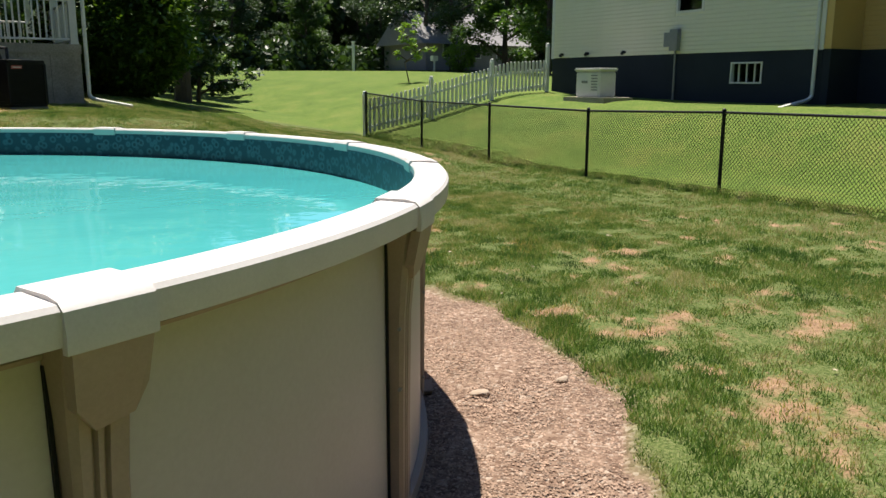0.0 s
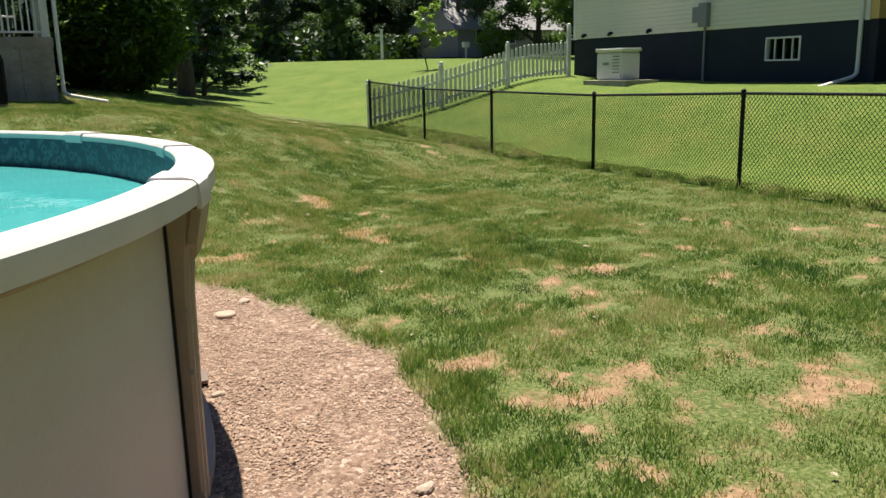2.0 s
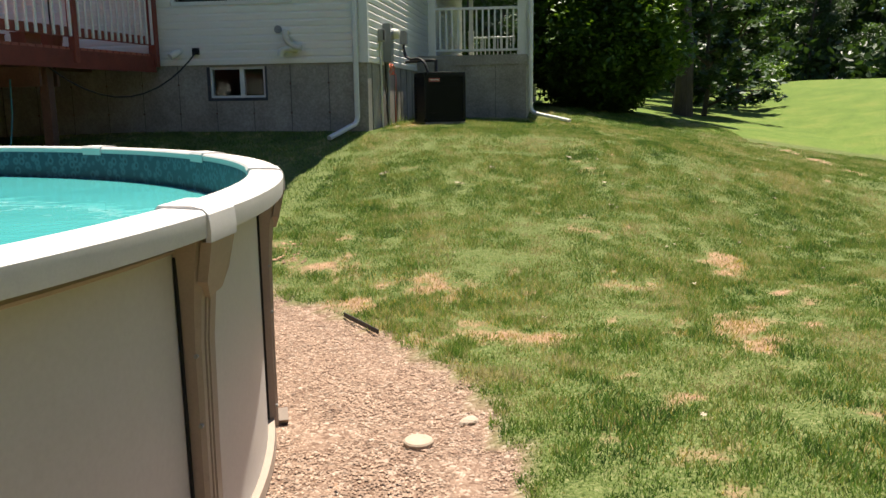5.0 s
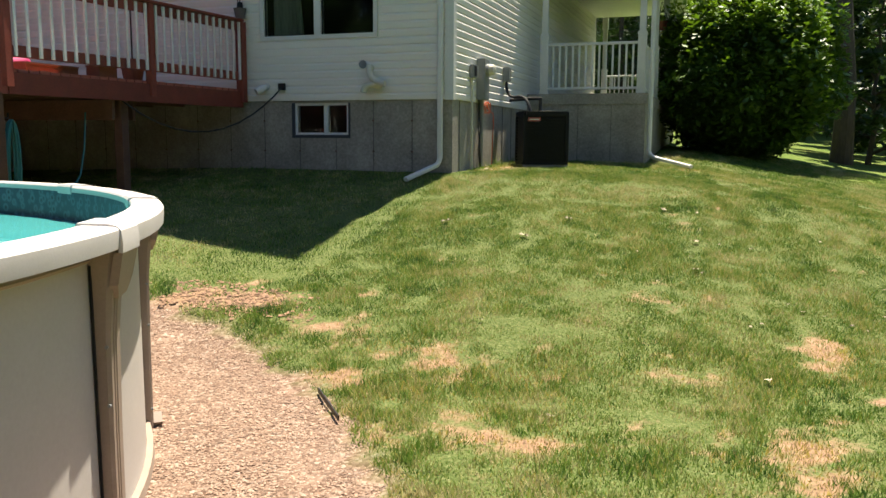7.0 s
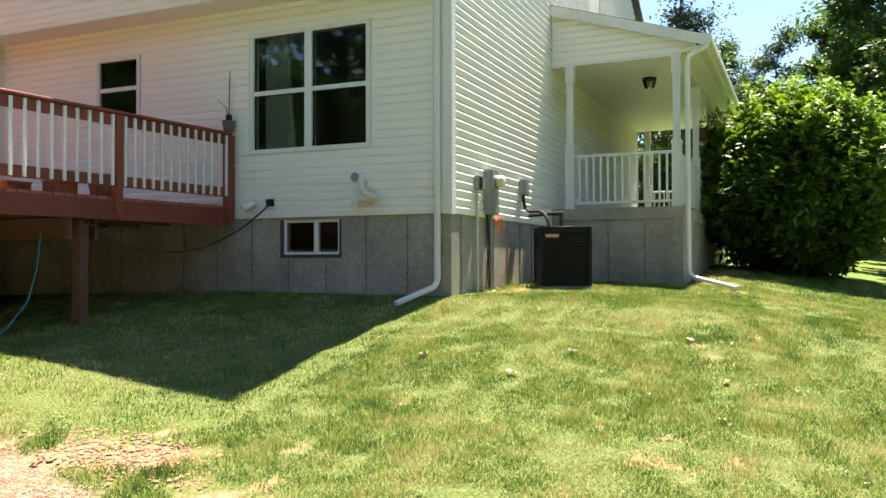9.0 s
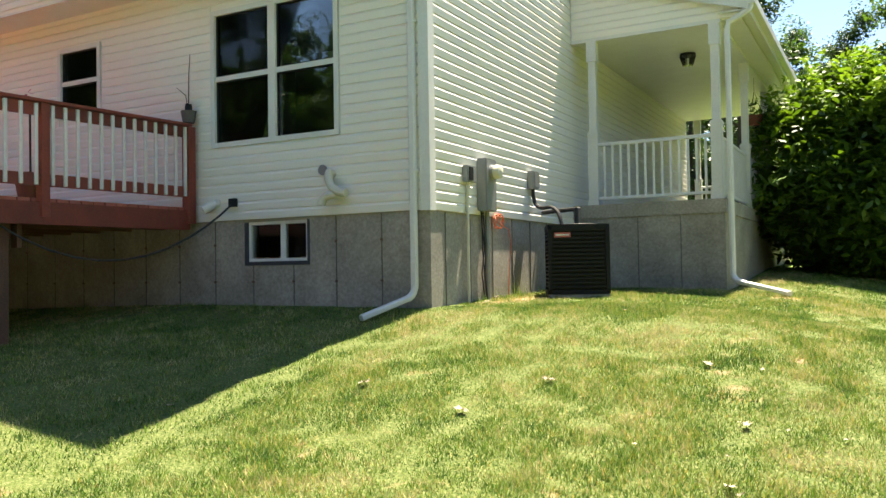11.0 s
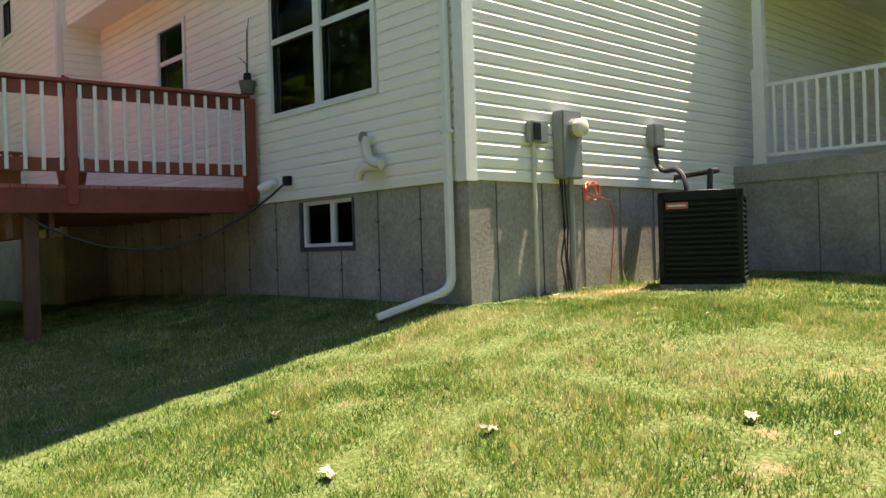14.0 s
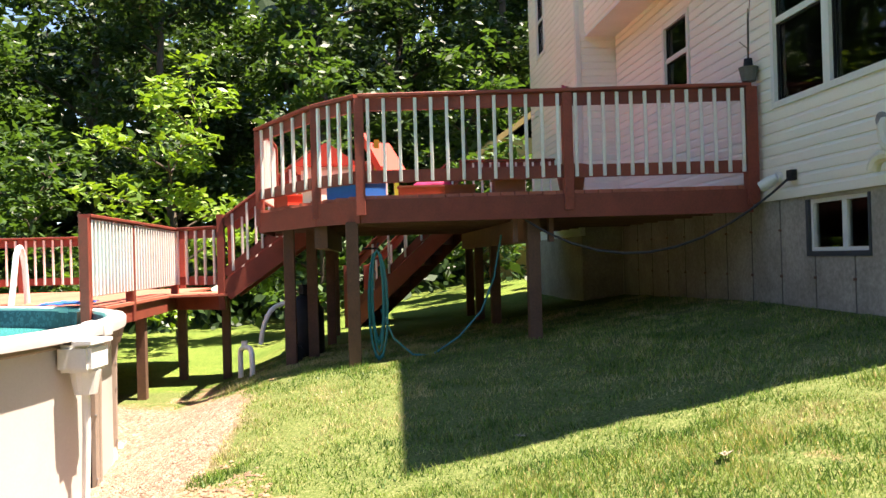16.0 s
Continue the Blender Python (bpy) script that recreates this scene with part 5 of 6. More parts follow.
smooth(part("pipe", bm, TRIM, pdown))
part("extension", beamed((2.46, 4.32, 0.32), (3.12, 3.85, ground(3.12, 3.85) + 0.05), 0.085, 0.06, bevel=0.012), TRIM, pdown)

vent = thing("exhaust_vent", (-1.15, -0.05, 1.4), "cream plastic exhaust pipes with elbows on the back wall", "vent pipe")
part("flange", tubed([(-1.37, -0.018, 1.71), (-1.37, -0.04, 1.71)], 0.06, 14), GALV, vent)
smooth(part("pipe", tubed([(-1.24, -0.02, 1.66), (-1.24, -0.10, 1.66)] + arc((-1.24, -0.10, 1.64), (-1.22, -0.13, 1.44), (-0.98, -0.13, 1.42), 8), 0.048, 10), PVC, vent))
smooth(part("pipe", tubed([(-1.10, -0.02, 1.40), (-1.14, -0.10, 1.41)] + arc((-1.16, -0.12, 1.41), (-1.30, -0.14, 1.42), (-1.31, -0.15, 1.30), 6), 0.05, 10), PVC, vent))
light = thing("flood_light", (-3.0, -0.06, 1.36), "white spotlight fitting low on the siding", "lamp")
part("mount", tubed([(-2.98, -0.018, 1.42), (-2.98, -0.05, 1.42)], 0.05, 12), TRIM, light)
smooth(part("head", tubed([(-2.98, -0.05, 1.42), (-3.02, -0.10, 1.38), (-3.08, -0.17, 1.33)], [0.035, 0.06, 0.055], 12), TRIM, light))
outlet = thing("outlet_box", (-2.70, -0.03, 1.40), "dark outdoor outlet box with a black cable plugged in", "outlet")
part("box", boxed(-2.76, -2.66, -0.075, -0.02, 1.36, 1.46), BLACKMETAL, outlet)
sag = [(-2.71, -0.08, 1.38)] + [(-2.71 - 0.95 * t, -0.10 - 2.35 * t, 1.36 - 2.3 * t + 2.05 * t * t) for t in (0.05, 0.12, 0.2, 0.3, 0.4, 0.5, 0.6, 0.7, 0.8, 0.9, 1.0)]
smooth(part("cable", tubed(sag, 0.012, 6), BLACKRUBBER, outlet))

# curtains behind the large window
bm = bmesh.new()
row = []
for k in range(40):
    x = -2.98 + 0.36 * k / 39
    o = 0.03 * math.sin(k * 1.3)
    row.append([bm.verts.new((x + (0.22 * (z / 1.6) if z < 1.6 else 0) * 0.0 + (0.16 * k / 39) * (1 - z / 1.7), 0.22 + o, 2.15 + z)) for z in (0.0, 0.5, 1.0, 1.62)])
for a, b in zip(row, row[1:]):
    for j in range(3):
        bm.faces.new((a[j], b[j], b[j + 1], a[j + 1]))
cur = part("curtain", bm, CURTAIN)
m_ = cur.modifiers.new("thick", "SOLIDIFY")
m_.thickness = 0.004
tagged(cur, "pale pleated curtain hanging inside the large window", "curtain")

# ---- porch things ----
lamp = thing("porch_lamp", (1.42, 6.2, 4.03), "dark lantern with ribbed glass on the porch ceiling", "lamp")
part("canopy", tubed([(1.42, 6.2, 4.05), (1.42, 6.2, 4.01)], 0.13, 16), BLACKMETAL, lamp)
part("shade", tubed([(1.42, 6.2, 4.01), (1.42, 6.2, 3.86)], [0.125, 0.07], 12), PANE, lamp, "smoky ribbed glass")
bm = bmesh.new()
for k in range(8):
    a = k * math.pi / 4
    tube(bm, [(1.42 + 0.13 * math.cos(a), 6.2 + 0.13 * math.sin(a), 4.01), (1.42 + 0.075 * math.cos(a), 6.2 + 0.075 * math.sin(a), 3.85)], 0.007, 4)
part("rib", bm, BLACKMETAL, lamp)
TERRA = material("terracotta", (0.30, 0.10, 0.06), (0.22, 0.075, 0.045), rough=0.8, bump=0.1)


def hanging_plant(x, y, z):
    h = thing("hanging_basket", (x, y, z), "hanging basket of trailing flowers under the porch eave", "plant")
    part("pot", tubed([(x, y, z - 0.08), (x, y, z + 0.1)], [0.1, 0.15], 14), TERRA, h)
    r_ = random.Random(int(y * 10))
    bm = bmesh.new()
    leaves(bm, (x, y, z + 0.16), 0.24, 160, 0.04, r_)
    part("foliage", bm, LEAF, h)
    bm = bmesh.new()
    for k in range(3):
        a = k * 2.1
        tube(bm, [(x + 0.14 * math.cos(a), y + 0.14 * math.sin(a), z + 0.1), (x, y, z + 0.55), (x, y, 4.0)], 0.004, 4)
    part("hanger", bm, BLACKMETAL, h)


hanging_plant(2.14, 8.4, 3.2)

# ---- deck things ----
pot = thing("flower_pot", (-3.36, -0.12, RT + 0.04), "small grey pot with bare twigs on the deck's corner post", "plant pot")
part("pot", tubed([(-3.36, -0.12, RT + 0.035), (-3.36, -0.12, RT + 0.17), (-3.36, -0.12, RT + 0.18)], [0.07, 0.095, 0.1], 14), material("grey_pot", (0.13, 0.12, 0.115), (0.09, 0.085, 0.08), rough=0.8), pot)
for k, (dx, dz) in enumerate(((0.02, 0.62), (-0.02, 0.75), (-0.22, 0.34))):
    part("twig", tubed([(-3.36, -0.12, RT + 0.16), (-3.36 + dx * 0.4, -0.12 + 0.02 * k, RT + 0.16 + dz * 0.7), (-3.36 + dx, -0.12 + 0.05 * k - 0.08 * (k == 2), RT + 0.16 + dz)], [0.009, 0.006, 0.004], 5), BARK, pot)
part("corner_knob", tubed([(-3.36, -0.12, RT + 0.18), (-3.36, -0.12, RT + 0.27)], [0.05, 0.04], 10), BLACKMETAL, pot)
BLUE = material("blue_plastic", (0.02, 0.12, 0.42), (0.015, 0.09, 0.34), rough=0.4)
REDPL = material("red_plastic", (0.55, 0.06, 0.035), (0.45, 0.05, 0.03), rough=0.4)
WHITEPL = material("white_plastic", (0.75, 0.75, 0.73), (0.66, 0.66, 0.64), rough=0.4)
GREENPL = material("lime_plastic", (0.35, 0.50, 0.05), (0.3, 0.42, 0.04), rough=0.4)
PINKPL = material("magenta_fabric", (0.50, 0.03, 0.14), (0.4, 0.02, 0.1), rough=0.7)


def bin_box(name, x, y, w, d, h, mat, label, rot=0.0):
    """An open plastic tub with a rolled rim."""
    t = thing(name, (x, y, DZ), label, "tub")
    m = pose(x, y, DZ, 0, 0, rot)
    bm = bmesh.new()
    for q in ((-w, w, -d, -d + 0.012), (-w, w, d - 0.012, d), (-w, -w + 0.012, -d + 0.012, d - 0.012), (w - 0.012, w, -d + 0.012, d - 0.012)):
        box(bm, q[0], q[1], q[2], q[3], 0.012, h)
    box(bm, -w, w, -d, d, 0.0, 0.012)
    part("tub", turned(bm, m), mat, t)
    bm = bmesh.new()
    for a, b in (((-w, -d), (w, -d)), ((w, -d), (w, d)), ((w, d), (-w, d)), ((-w, d), (-w, -d))):
        beam(bm, (*a, h), (*b, h), 0.03, 0.018)
    part("rim", turned(bm, m), mat, t)


bin_box("storage_tub", -4.15, -4.15, 0.28, 0.18, 0.16, BLUE, "shallow blue plastic tub on the deck", 40)
bin_box("storage_tub", -5.35, -4.95, 0.24, 0.13, 0.13, REDPL, "shallow orange-red plastic tub on the deck", 25)
bin_box("planter_box", -4.0, -3.3, 0.10, 0.40, 0.10, TERRA, "long terracotta planter box on the deck")
bin_box("planter_box", -3.85, -2.55, 0.10, 0.16, 0.14, TERRA, "square terracotta planter box on the deck")
bin_box("storage_tub", -4.75, -4.55, 0.2, 0.14, 0.16, WHITEPL, "white plastic tub on the deck", 30)
house_toy = thing("toy_playhouse", (-6.0, -4.6, DZ), "white plastic toy playhouse with a red roof on the deck", "toy")
bm = boxed(-6.45, -5.65, -4.85, -4.2, DZ, DZ + 0.52)
bmesh.ops.bevel(bm, geom=bm.edges[:], offset=0.04, segments=2, affect="EDGES")
part("walls", bm, WHITEPL, house_toy)
bm = bmesh.new()
q = [(-4.95, 0.52), (-4.1, 0.52), (-4.5, 0.80), (-4.55, 0.80)]
a = [bm.verts.new((-6.55, y, DZ + z)) for y, z in q]
b = [bm.verts.new((-5.55, y, DZ + z)) for y, z in q]
for i in range(4):
    bm.faces.new((a[i], a[(i + 1) % 4], b[(i + 1) % 4], b[i]))
bm.faces.new(a), bm.faces.new(b)
part("roof", bm, REDPL, house_toy)
chair = thing("toy_slide", (-5.0, -3.9, DZ), "red and lime plastic toy slide on the deck", "toy")
part("chute", beamed((-5.4, -3.9, DZ + 0.75), (-4.6, -3.7, DZ + 0.25), 0.35, 0.05, bevel=0.02), REDPL, chair)
part("ladder", beamed((-5.45, -3.92, DZ), (-5.4, -3.9, DZ + 0.8), 0.33, 0.06, up=(0, 1, 0)), GREENPL, chair)
part("side_rail", beamed((-5.4, -4.06, DZ + 0.84), (-4.6, -3.86, DZ + 0.34), 0.04, 0.12), REDPL, chair)
part("leg", beamed((-4.6, -3.7, DZ), (-4.6, -3.7, DZ + 0.24), 0.3, 0.05), GREENPL, chair)
cush = thing("cushion", (-4.6, -3.3, DZ), "crumpled magenta cushion on the deck", "cushion")
bm = bmesh.new()
bmesh.ops.create_icosphere(bm, subdivisions=3, radius=0.3, matrix=pose(-4.6, -3.3, DZ + 0.13) @ Matrix.Diagonal((1, 0.8, 0.42, 1)))
for v in bm.verts:
    v.co += Vector((0, 0, 0.05 * noise.noise(v.co * 6)))
smooth(part("cover", bm, PINKPL, cush))
part("piping", tubed([(-4.6 + 0.3 * math.cos(k * math.pi / 10), -3.3 + 0.24 * math.sin(k * math.pi / 10), DZ + 0.13) for k in range(21)], 0.01, 6), PINKPL, cush)
plant = thing("potted_plant", (-3.9, -1.9, DZ), "potted plant with a pink bloom by the railing", "plant")
part("pot", tubed([(-3.95, -1.85, DZ), (-3.95, -1.85, DZ + 0.3)], [0.12, 0.17], 14), TERRA, plant)
part("stem", tubed([(-3.95, -1.85, DZ + 0.28), (-3.93, -1.87, RT + 0.12)], 0.012, 5), BARK, plant)
bm = bmesh.new()
leaves(bm, (-3.93, -1.87, RT + 0.10), 0.08, 14, 0.04, random.Random(8))
part("bloom", bm, PINKPL, plant)

# ---- under the deck and by the pool ----
TEAL = material("teal_hose", (0.02, 0.20, 0.22), (0.015, 0.15, 0.17), rough=0.4)
hose = thing("garden_hose", (-3.95, -3.98, 0.8), "coiled teal garden hose hanging on a deck post", "hose")
r_ = random.Random(4)
for k in range(9):
    o, w_, l_ = r_.uniform(-0.03, 0.03), r_.uniform(0.05, 0.11), r_.uniform(0.85, 1.2)
    smooth(part("coil", tubed([(-3.93 + o + 0.02 * math.sin(t * 6.28), -3.95 + w_ * math.cos(t * 6.28), 0.82 - l_ / 2 + l_ / 2 * math.sin(t * 6.28)) for t in (i / 16 for i in range(17))], 0.011, 6), TEAL, hose))
smooth(part("loop", tubed([(-3.93, -3.92, 0.2), (-3.9, -3.8, -0.1), (-3.9, -3.6, -0.28), (-3.95, -3.4, -0.30), (-4.0, -3.1, -0.12), (-4.0, -2.85, 0.15), (-4.05, -2.7, 0.5), (-4.1, -2.6, 0.95)], 0.011, 6), TEAL, hose))
part("hook", tubed([(-3.86, -4.1, 0.84), (-3.95, -3.95, 0.84), (-3.97, -3.93, 0.9)], 0.012, 6), BLACKMETAL, hose)
gz = ground(-6.3, -4.9)
filt = thing("pool_filter", (-6.3, -4.9, gz), "black pool filter tank and pump under the deck", "pool filter")
smooth(part("tank", tubed([(-6.3, -4.9, gz), (-6.3, -4.9, gz + 0.06), (-6.3, -4.9, gz + 0.6), (-6.3, -4.9, gz + 0.75), (-6.3, -4.9, gz + 0.82)], [0.2, 0.26, 0.26, 0.18, 0.06], 20), BLACKMETAL, filt))
part("valve", tubed([(-6.3, -4.9, gz + 0.82), (-6.3, -4.9, gz + 0.95)], 0.07, 12), BLACKMETAL, filt)
part("pump", tubed([(-5.9, -5.0, gz + 0.12), (-5.55, -4.95, gz + 0.12)], 0.1, 14), BLACKMETAL, filt)
smooth(part("pipe", tubed([(-6.2, -5.05, gz + 0.75)] + arc((-6.2, -5.2, gz + 0.7), (-6.1, -5.4, gz + 0.66), (-6.1, -5.45, gz + 0.2), 6), 0.03, 8), WHITEPL, filt, "white plastic pipe"))
gz = ground(-6.0, -5.6)
pipes = thing("pool_pipe", (-6.2, -5.5, gz), "white plastic pipe loop rising from the ground", "pipe")
smooth(part("pipe", tubed([(-6.35, -5.75, gz - 0.05), (-6.35, -5.75, gz + 0.26)] + arc((-6.35, -5.75, gz + 0.26), (-6.35, -5.75, gz + 0.36), (-6.2, -5.65, gz + 0.36), 5) + arc((-6.1, -5.6, gz + 0.36), (-6.0, -5.55, gz + 0.36), (-6.0, -5.55, gz + 0.2), 5) + [(-6.0, -5.55, gz - 0.03)], 0.035, 10), WHITEPL, pipes))
part("valve", tubed([(-6.25, -5.68, gz + 0.36), (-6.25, -5.68, gz + 0.44)], 0.04, 10), WHITEPL, pipes)
SA = radians(83)
SM = Matrix.Translation((POOL.x, POOL.y, 0)) @ Matrix.Rotation(SA, 4, "Z")
skim = thing("pool_skimmer", (POOL.x + 3.885 * math.cos(SA), POOL.y + 3.885 * math.sin(SA), -0.05), "white plastic skimmer box on the pool wall", "skimmer")
bm = boxed(3.765, 4.015, -0.16, 0.16, -0.03, 0.17)
bmesh.ops.bevel(bm, geom=bm.edges[:], offset=0.025, segments=2, affect="EDGES")
part("box", turned(bm, SM), WHITEPL, skim)
part("lid", turned(boxed(3.895, 4.035, -0.18, 0.18, 0.172, 0.20), SM), WHITEPL, skim)
part("basket", turned(tubed([(3.905, 0, -0.03), (3.905, 0, -0.2)], [0.11, 0.08], 14), SM), WHITEPL, skim)
smooth(part("pipe", turned(tubed([(3.905, 0, -0.18), (3.895, 0.02, -0.5), (3.865, 0.04, -1.02)], 0.03, 10), SM), WHITEPL, skim))
lad = thing("pool_ladder", (-6.00, -8.6, LZ), "white plastic pool ladder with arched handrails on the pool deck", "ladder")
for y in (-8.85, -8.35):
    smooth(part("handrail", tubed([(-6.15, y, LZ)] + arc((-6.10, y, LZ + 0.45), (-6.00, y, LZ + 0.85), (-5.85, y, LZ + 0.62), 8) + [(-5.65, y, LZ - 0.1), (-5.35, y, -0.3)], 0.035, 10), WHITEPL, lad))
for k in range(3):
    part("step", boxed(-5.72 + k * 0.1, -5.55 + k * 0.1, -8.82, -8.38, LZ - 0.06 - k * 0.16, LZ - 0.02 - k * 0.16), WHITEPL, lad)
tow = thing("blue_towel", (-4.7, -7.3, LZ), "crumpled blue cloth on the pool deck boards", "towel")
bm = bmesh.new()
bmesh.ops.create_grid(bm, x_segments=16, y_segments=10, size=0.5, matrix=pose(-4.75, -7.35, LZ + 0.04) @ Matrix.Diagonal((0.8, 0.4, 1, 1)))
for v in bm.verts:
    v.co.z += 0.035 * noise.noise(v.co * 9) + 0.005
ob = part("cloth", bm, BLUE, tow)
m_ = ob.modifiers.new("thick", "SOLIDIFY")
m_.thickness = 0.006

# ---- things far off ----
pole = thing("sign_post", (23.6, 34.6, ground(23.6, 34.6)), "white signpost with a short arm by the road", "signpost")
gz = ground(23.6, 34.6)
part("post", boxed(23.53, 23.67, 34.53, 34.67, gz, gz + 1.85), TRIM, pole)
part("arm", boxed(23.15, 23.53, 34.57, 34.63, gz + 1.45, gz + 1.6), TRIM, pole)
part("cap", boxed(23.48, 23.72, 34.48, 34.72, gz + 1.85, gz + 1.9), TRIM, pole)
mb = thing("mailbox", (29.5, 34.0, ground(29.5, 34)), "white roadside mailbox on a post", "mailbox")
gz = ground(29.5, 34)
part("post", boxed(29.45, 29.55, 33.95, 34.05, gz, gz + 0.7), TRIM, mb)
part("box", boxed(29.3, 29.7, 33.85, 34.2, gz + 0.7, gz + 1.05), TRIM, mb)
fh = thing("far_house", (36, 41, 1.2), "distant grey-roofed house among trees", "house")
gz = ground(36, 41)
GREYSIDE = material("grey_siding", (0.28, 0.27, 0.27), (0.22, 0.21, 0.21), scale=1, rough=0.8)
part("wall", boxed(31.5, 41, 38.5, 45, gz - 0.3, 3.7), GREYSIDE, fh)
bm = bmesh.new()
q = [(38.0, 3.6), (45.5, 3.6), (41.75, 6.2)]
a = [bm.verts.new((31, y, z)) for y, z in q]
b = [bm.verts.new((41.5, y, z)) for y, z in q]
for i in range(3):
    bm.faces.new((a[i], a[(i + 1) % 3], b[(i + 1) % 3], b[i]))
bm.faces.new(a), bm.faces.new(b)
part("roof", bm, material("pale_grey_roof", (0.30, 0.29, 0.30), (0.24, 0.23, 0.24), scale=2, rough=0.9), fh)
for x in (33, 35.5, 38):
    w_ = part("window", boxed(x, x + 1, 38.46, 38.5, gz + 0.9, gz + 2.1), TRIM, fh)
    part("pane", boxed(x + 0.08, x + 0.92, 38.44, 38.46, gz + 0.98, gz + 2.02), DARKROOM, w_)
ys = thing("yellow_house", (-21, 2, -1), "yellow gabled house seen beyond the deck", "house")
part("wall", boxed(-26, -20, -0.2, 6, -1.1, 4.3), YELLOW, ys)
bm = bmesh.new()
q = [(-0.8, 3.6), (2.9, 6.2), (6.6, 3.6), (6.6, 3.8), (2.9, 6.4), (-0.8, 3.8)]
a = [bm.verts.new((-19.7, y, z)) for y, z in q]
b = [bm.verts.new((-26.3, y, z)) for y, z in q]
for i in range(6):
    bm.faces.new((a[i], a[(i + 1) % 6], b[(i + 1) % 6], b[i]))
bm.faces.new(a), bm.faces.new(b)
part("roof", bm, YELLOW, ys)
w_ = part("window", boxed(-20, -19.96, 0.7, 1.6, 1.6, 3.2), TRIM, ys)
part("pane", boxed(-19.96, -19.95, 0.78, 1.52, 1.68, 3.12), DARKROOM, w_)

# ---- on the lawn and the gravel ----
PALESTONE = material("pale_stone", (0.40, 0.31, 0.24), (0.31, 0.24, 0.18), scale=14, rough=0.9, bump=0.3)
DRYLEAF = material("dry_leaf", (0.42, 0.36, 0.26), (0.26, 0.21, 0.14), scale=20, rough=0.8, rnd=0.3)
gd = ground(2.22, -8.71) - 0.03
st = tagged(part("stepping_disc", tubed([(2.22, -8.71, gd - 0.02), (2.22, -8.71, gd + 0.02), (2.22, -8.71, gd + 0.028)], [0.075, 0.075, 0.068], 20), PALESTONE), "round pale stone disc lying in the gravel", "stone")
for x, y, s in ((2.44, -8.42, 0.05), (2.28, -11.71, 0.045), (1.73, -11.63, 0.05), (1.80, -10.2, 0.035)):
    bm = bmesh.new()
    bmesh.ops.create_icosphere(bm, subdivisions=2, radius=s, matrix=pose(x, y, ground(x, y) - 0.02, 0, 0, x * 90) @ Matrix.Diagonal((1.2, 0.8, 0.5, 1)))
    for v in bm.verts:
        v.co += Vector((0.01, 0.01, 0.01)) * noise.noise(v.co * 20)
    tagged(part("loose_stone", bm, PALESTONE), "small pale loose stone on the gravel", "stone", "loose stones")


def leaf_shape(seed):
    r_ = random.Random(seed)
    bm = bmesh.new()
    n = 14
    c = bm.verts.new((0, 0, 0.012))
    rim_ = [bm.verts.new((math.cos(2 * math.pi * k / n) * 0.055 * (1 if k % 2 else 0.6) * r_.uniform(0.8, 1.2), math.sin(2 * math.pi * k / n) * 0.04 * (1 if k % 2 else 0.6) * r_.uniform(0.8, 1.2), r_.uniform(0.0, 0.022))) for k in range(n)]
    for k in range(n):
        bm.faces.new((c, rim_[k], rim_[(k + 1) % n]))
    tube(bm, [(0, 0, 0.012), (-0.05, 0.01, 0.02), (-0.08, 0.02, 0.01)], 0.002, 4)
    m = bpy.data.meshes.new("fallen_leaf")
    bm.to_mesh(m)
    bm.free()
    m.materials.append(DRYLEAF)
    return m


shapes = [leaf_shape(k) for k in range(5)]
r_ = random.Random(12)
leaf_at = [(0.7, -2.3, 1.4), (1.7, -2.62, 1.4), (2.05, -1.9, 1.3), (3.04, -1.2, 1.1), (3.46, -2.24, 1.1), (0.3, 0.75, 0.9), (0.1, 1.4, 0.8), (-0.5, -3.1, 0.8), (4.07, -5.3, 1.0), (5.7, -8.5, 1.0), (3.5, -3.1, 1.0)]
leaf_at += [(r_.gauss(5.0, 1.0), r_.gauss(-3.4, 1.1), r_.uniform(0.4, 0.65)) for _ in range(34)] + [(r_.uniform(1.0, 8.5), r_.uniform(-13, 2), r_.uniform(0.35, 0.6)) for _ in range(30)]
for k, (x, y, s) in enumerate(leaf_at):
    ob = new("fallen_leaf", shapes[k % 5])
    ob.matrix_basis = pose(x, y, ground(x, y) + 0.026, r_.uniform(-12, 12), r_.uniform(-12, 12), r_.uniform(0, 360)) @ Matrix.Diagonal((0.8 * s, 0.8 * s, s, 1))
    tagged(ob, "curled dry leaf lying on the grass", "leaf", "fallen leaves")
tagged(part("lawn_edging", beamed((1.25, -6.45, ground(1.25, -6.45) + 0.012), (1.62, -6.9, ground(1.6, -6.9) + 0.012), 0.008, 0.035), BLACKRUBBER), "short strip of black plastic lawn edging by the gravel", "edging")


def stuff_mesh(name, v, f, mat, label, category):
    m = bpy.data.meshes.new(name)
    m.vertices.add(len(v))
    m.vertices.foreach_set("co", v.astype(np.float32).ravel())
    k = f.shape[1]
    m.loops.add(f.size)
    m.loops.foreach_set("vertex_index", f.astype(np.int32).ravel())
    m.polygons.add(len(f))
    m.polygons.foreach_set("loop_start", np.arange(0, f.size, k, dtype=np.int32))
    m.update(calc_edges=True)
    m.validate()
    m.materials.append(mat)
    return tagged(new(name, m), label, category, kind="stuff")


GRAVEL = material("gravel_stones", (0.36, 0.245, 0.18), (0.15, 0.09, 0.062), scale=9, rough=0.85, fine=40, mid=(0.25, 0.165, 0.118), island=0.5)


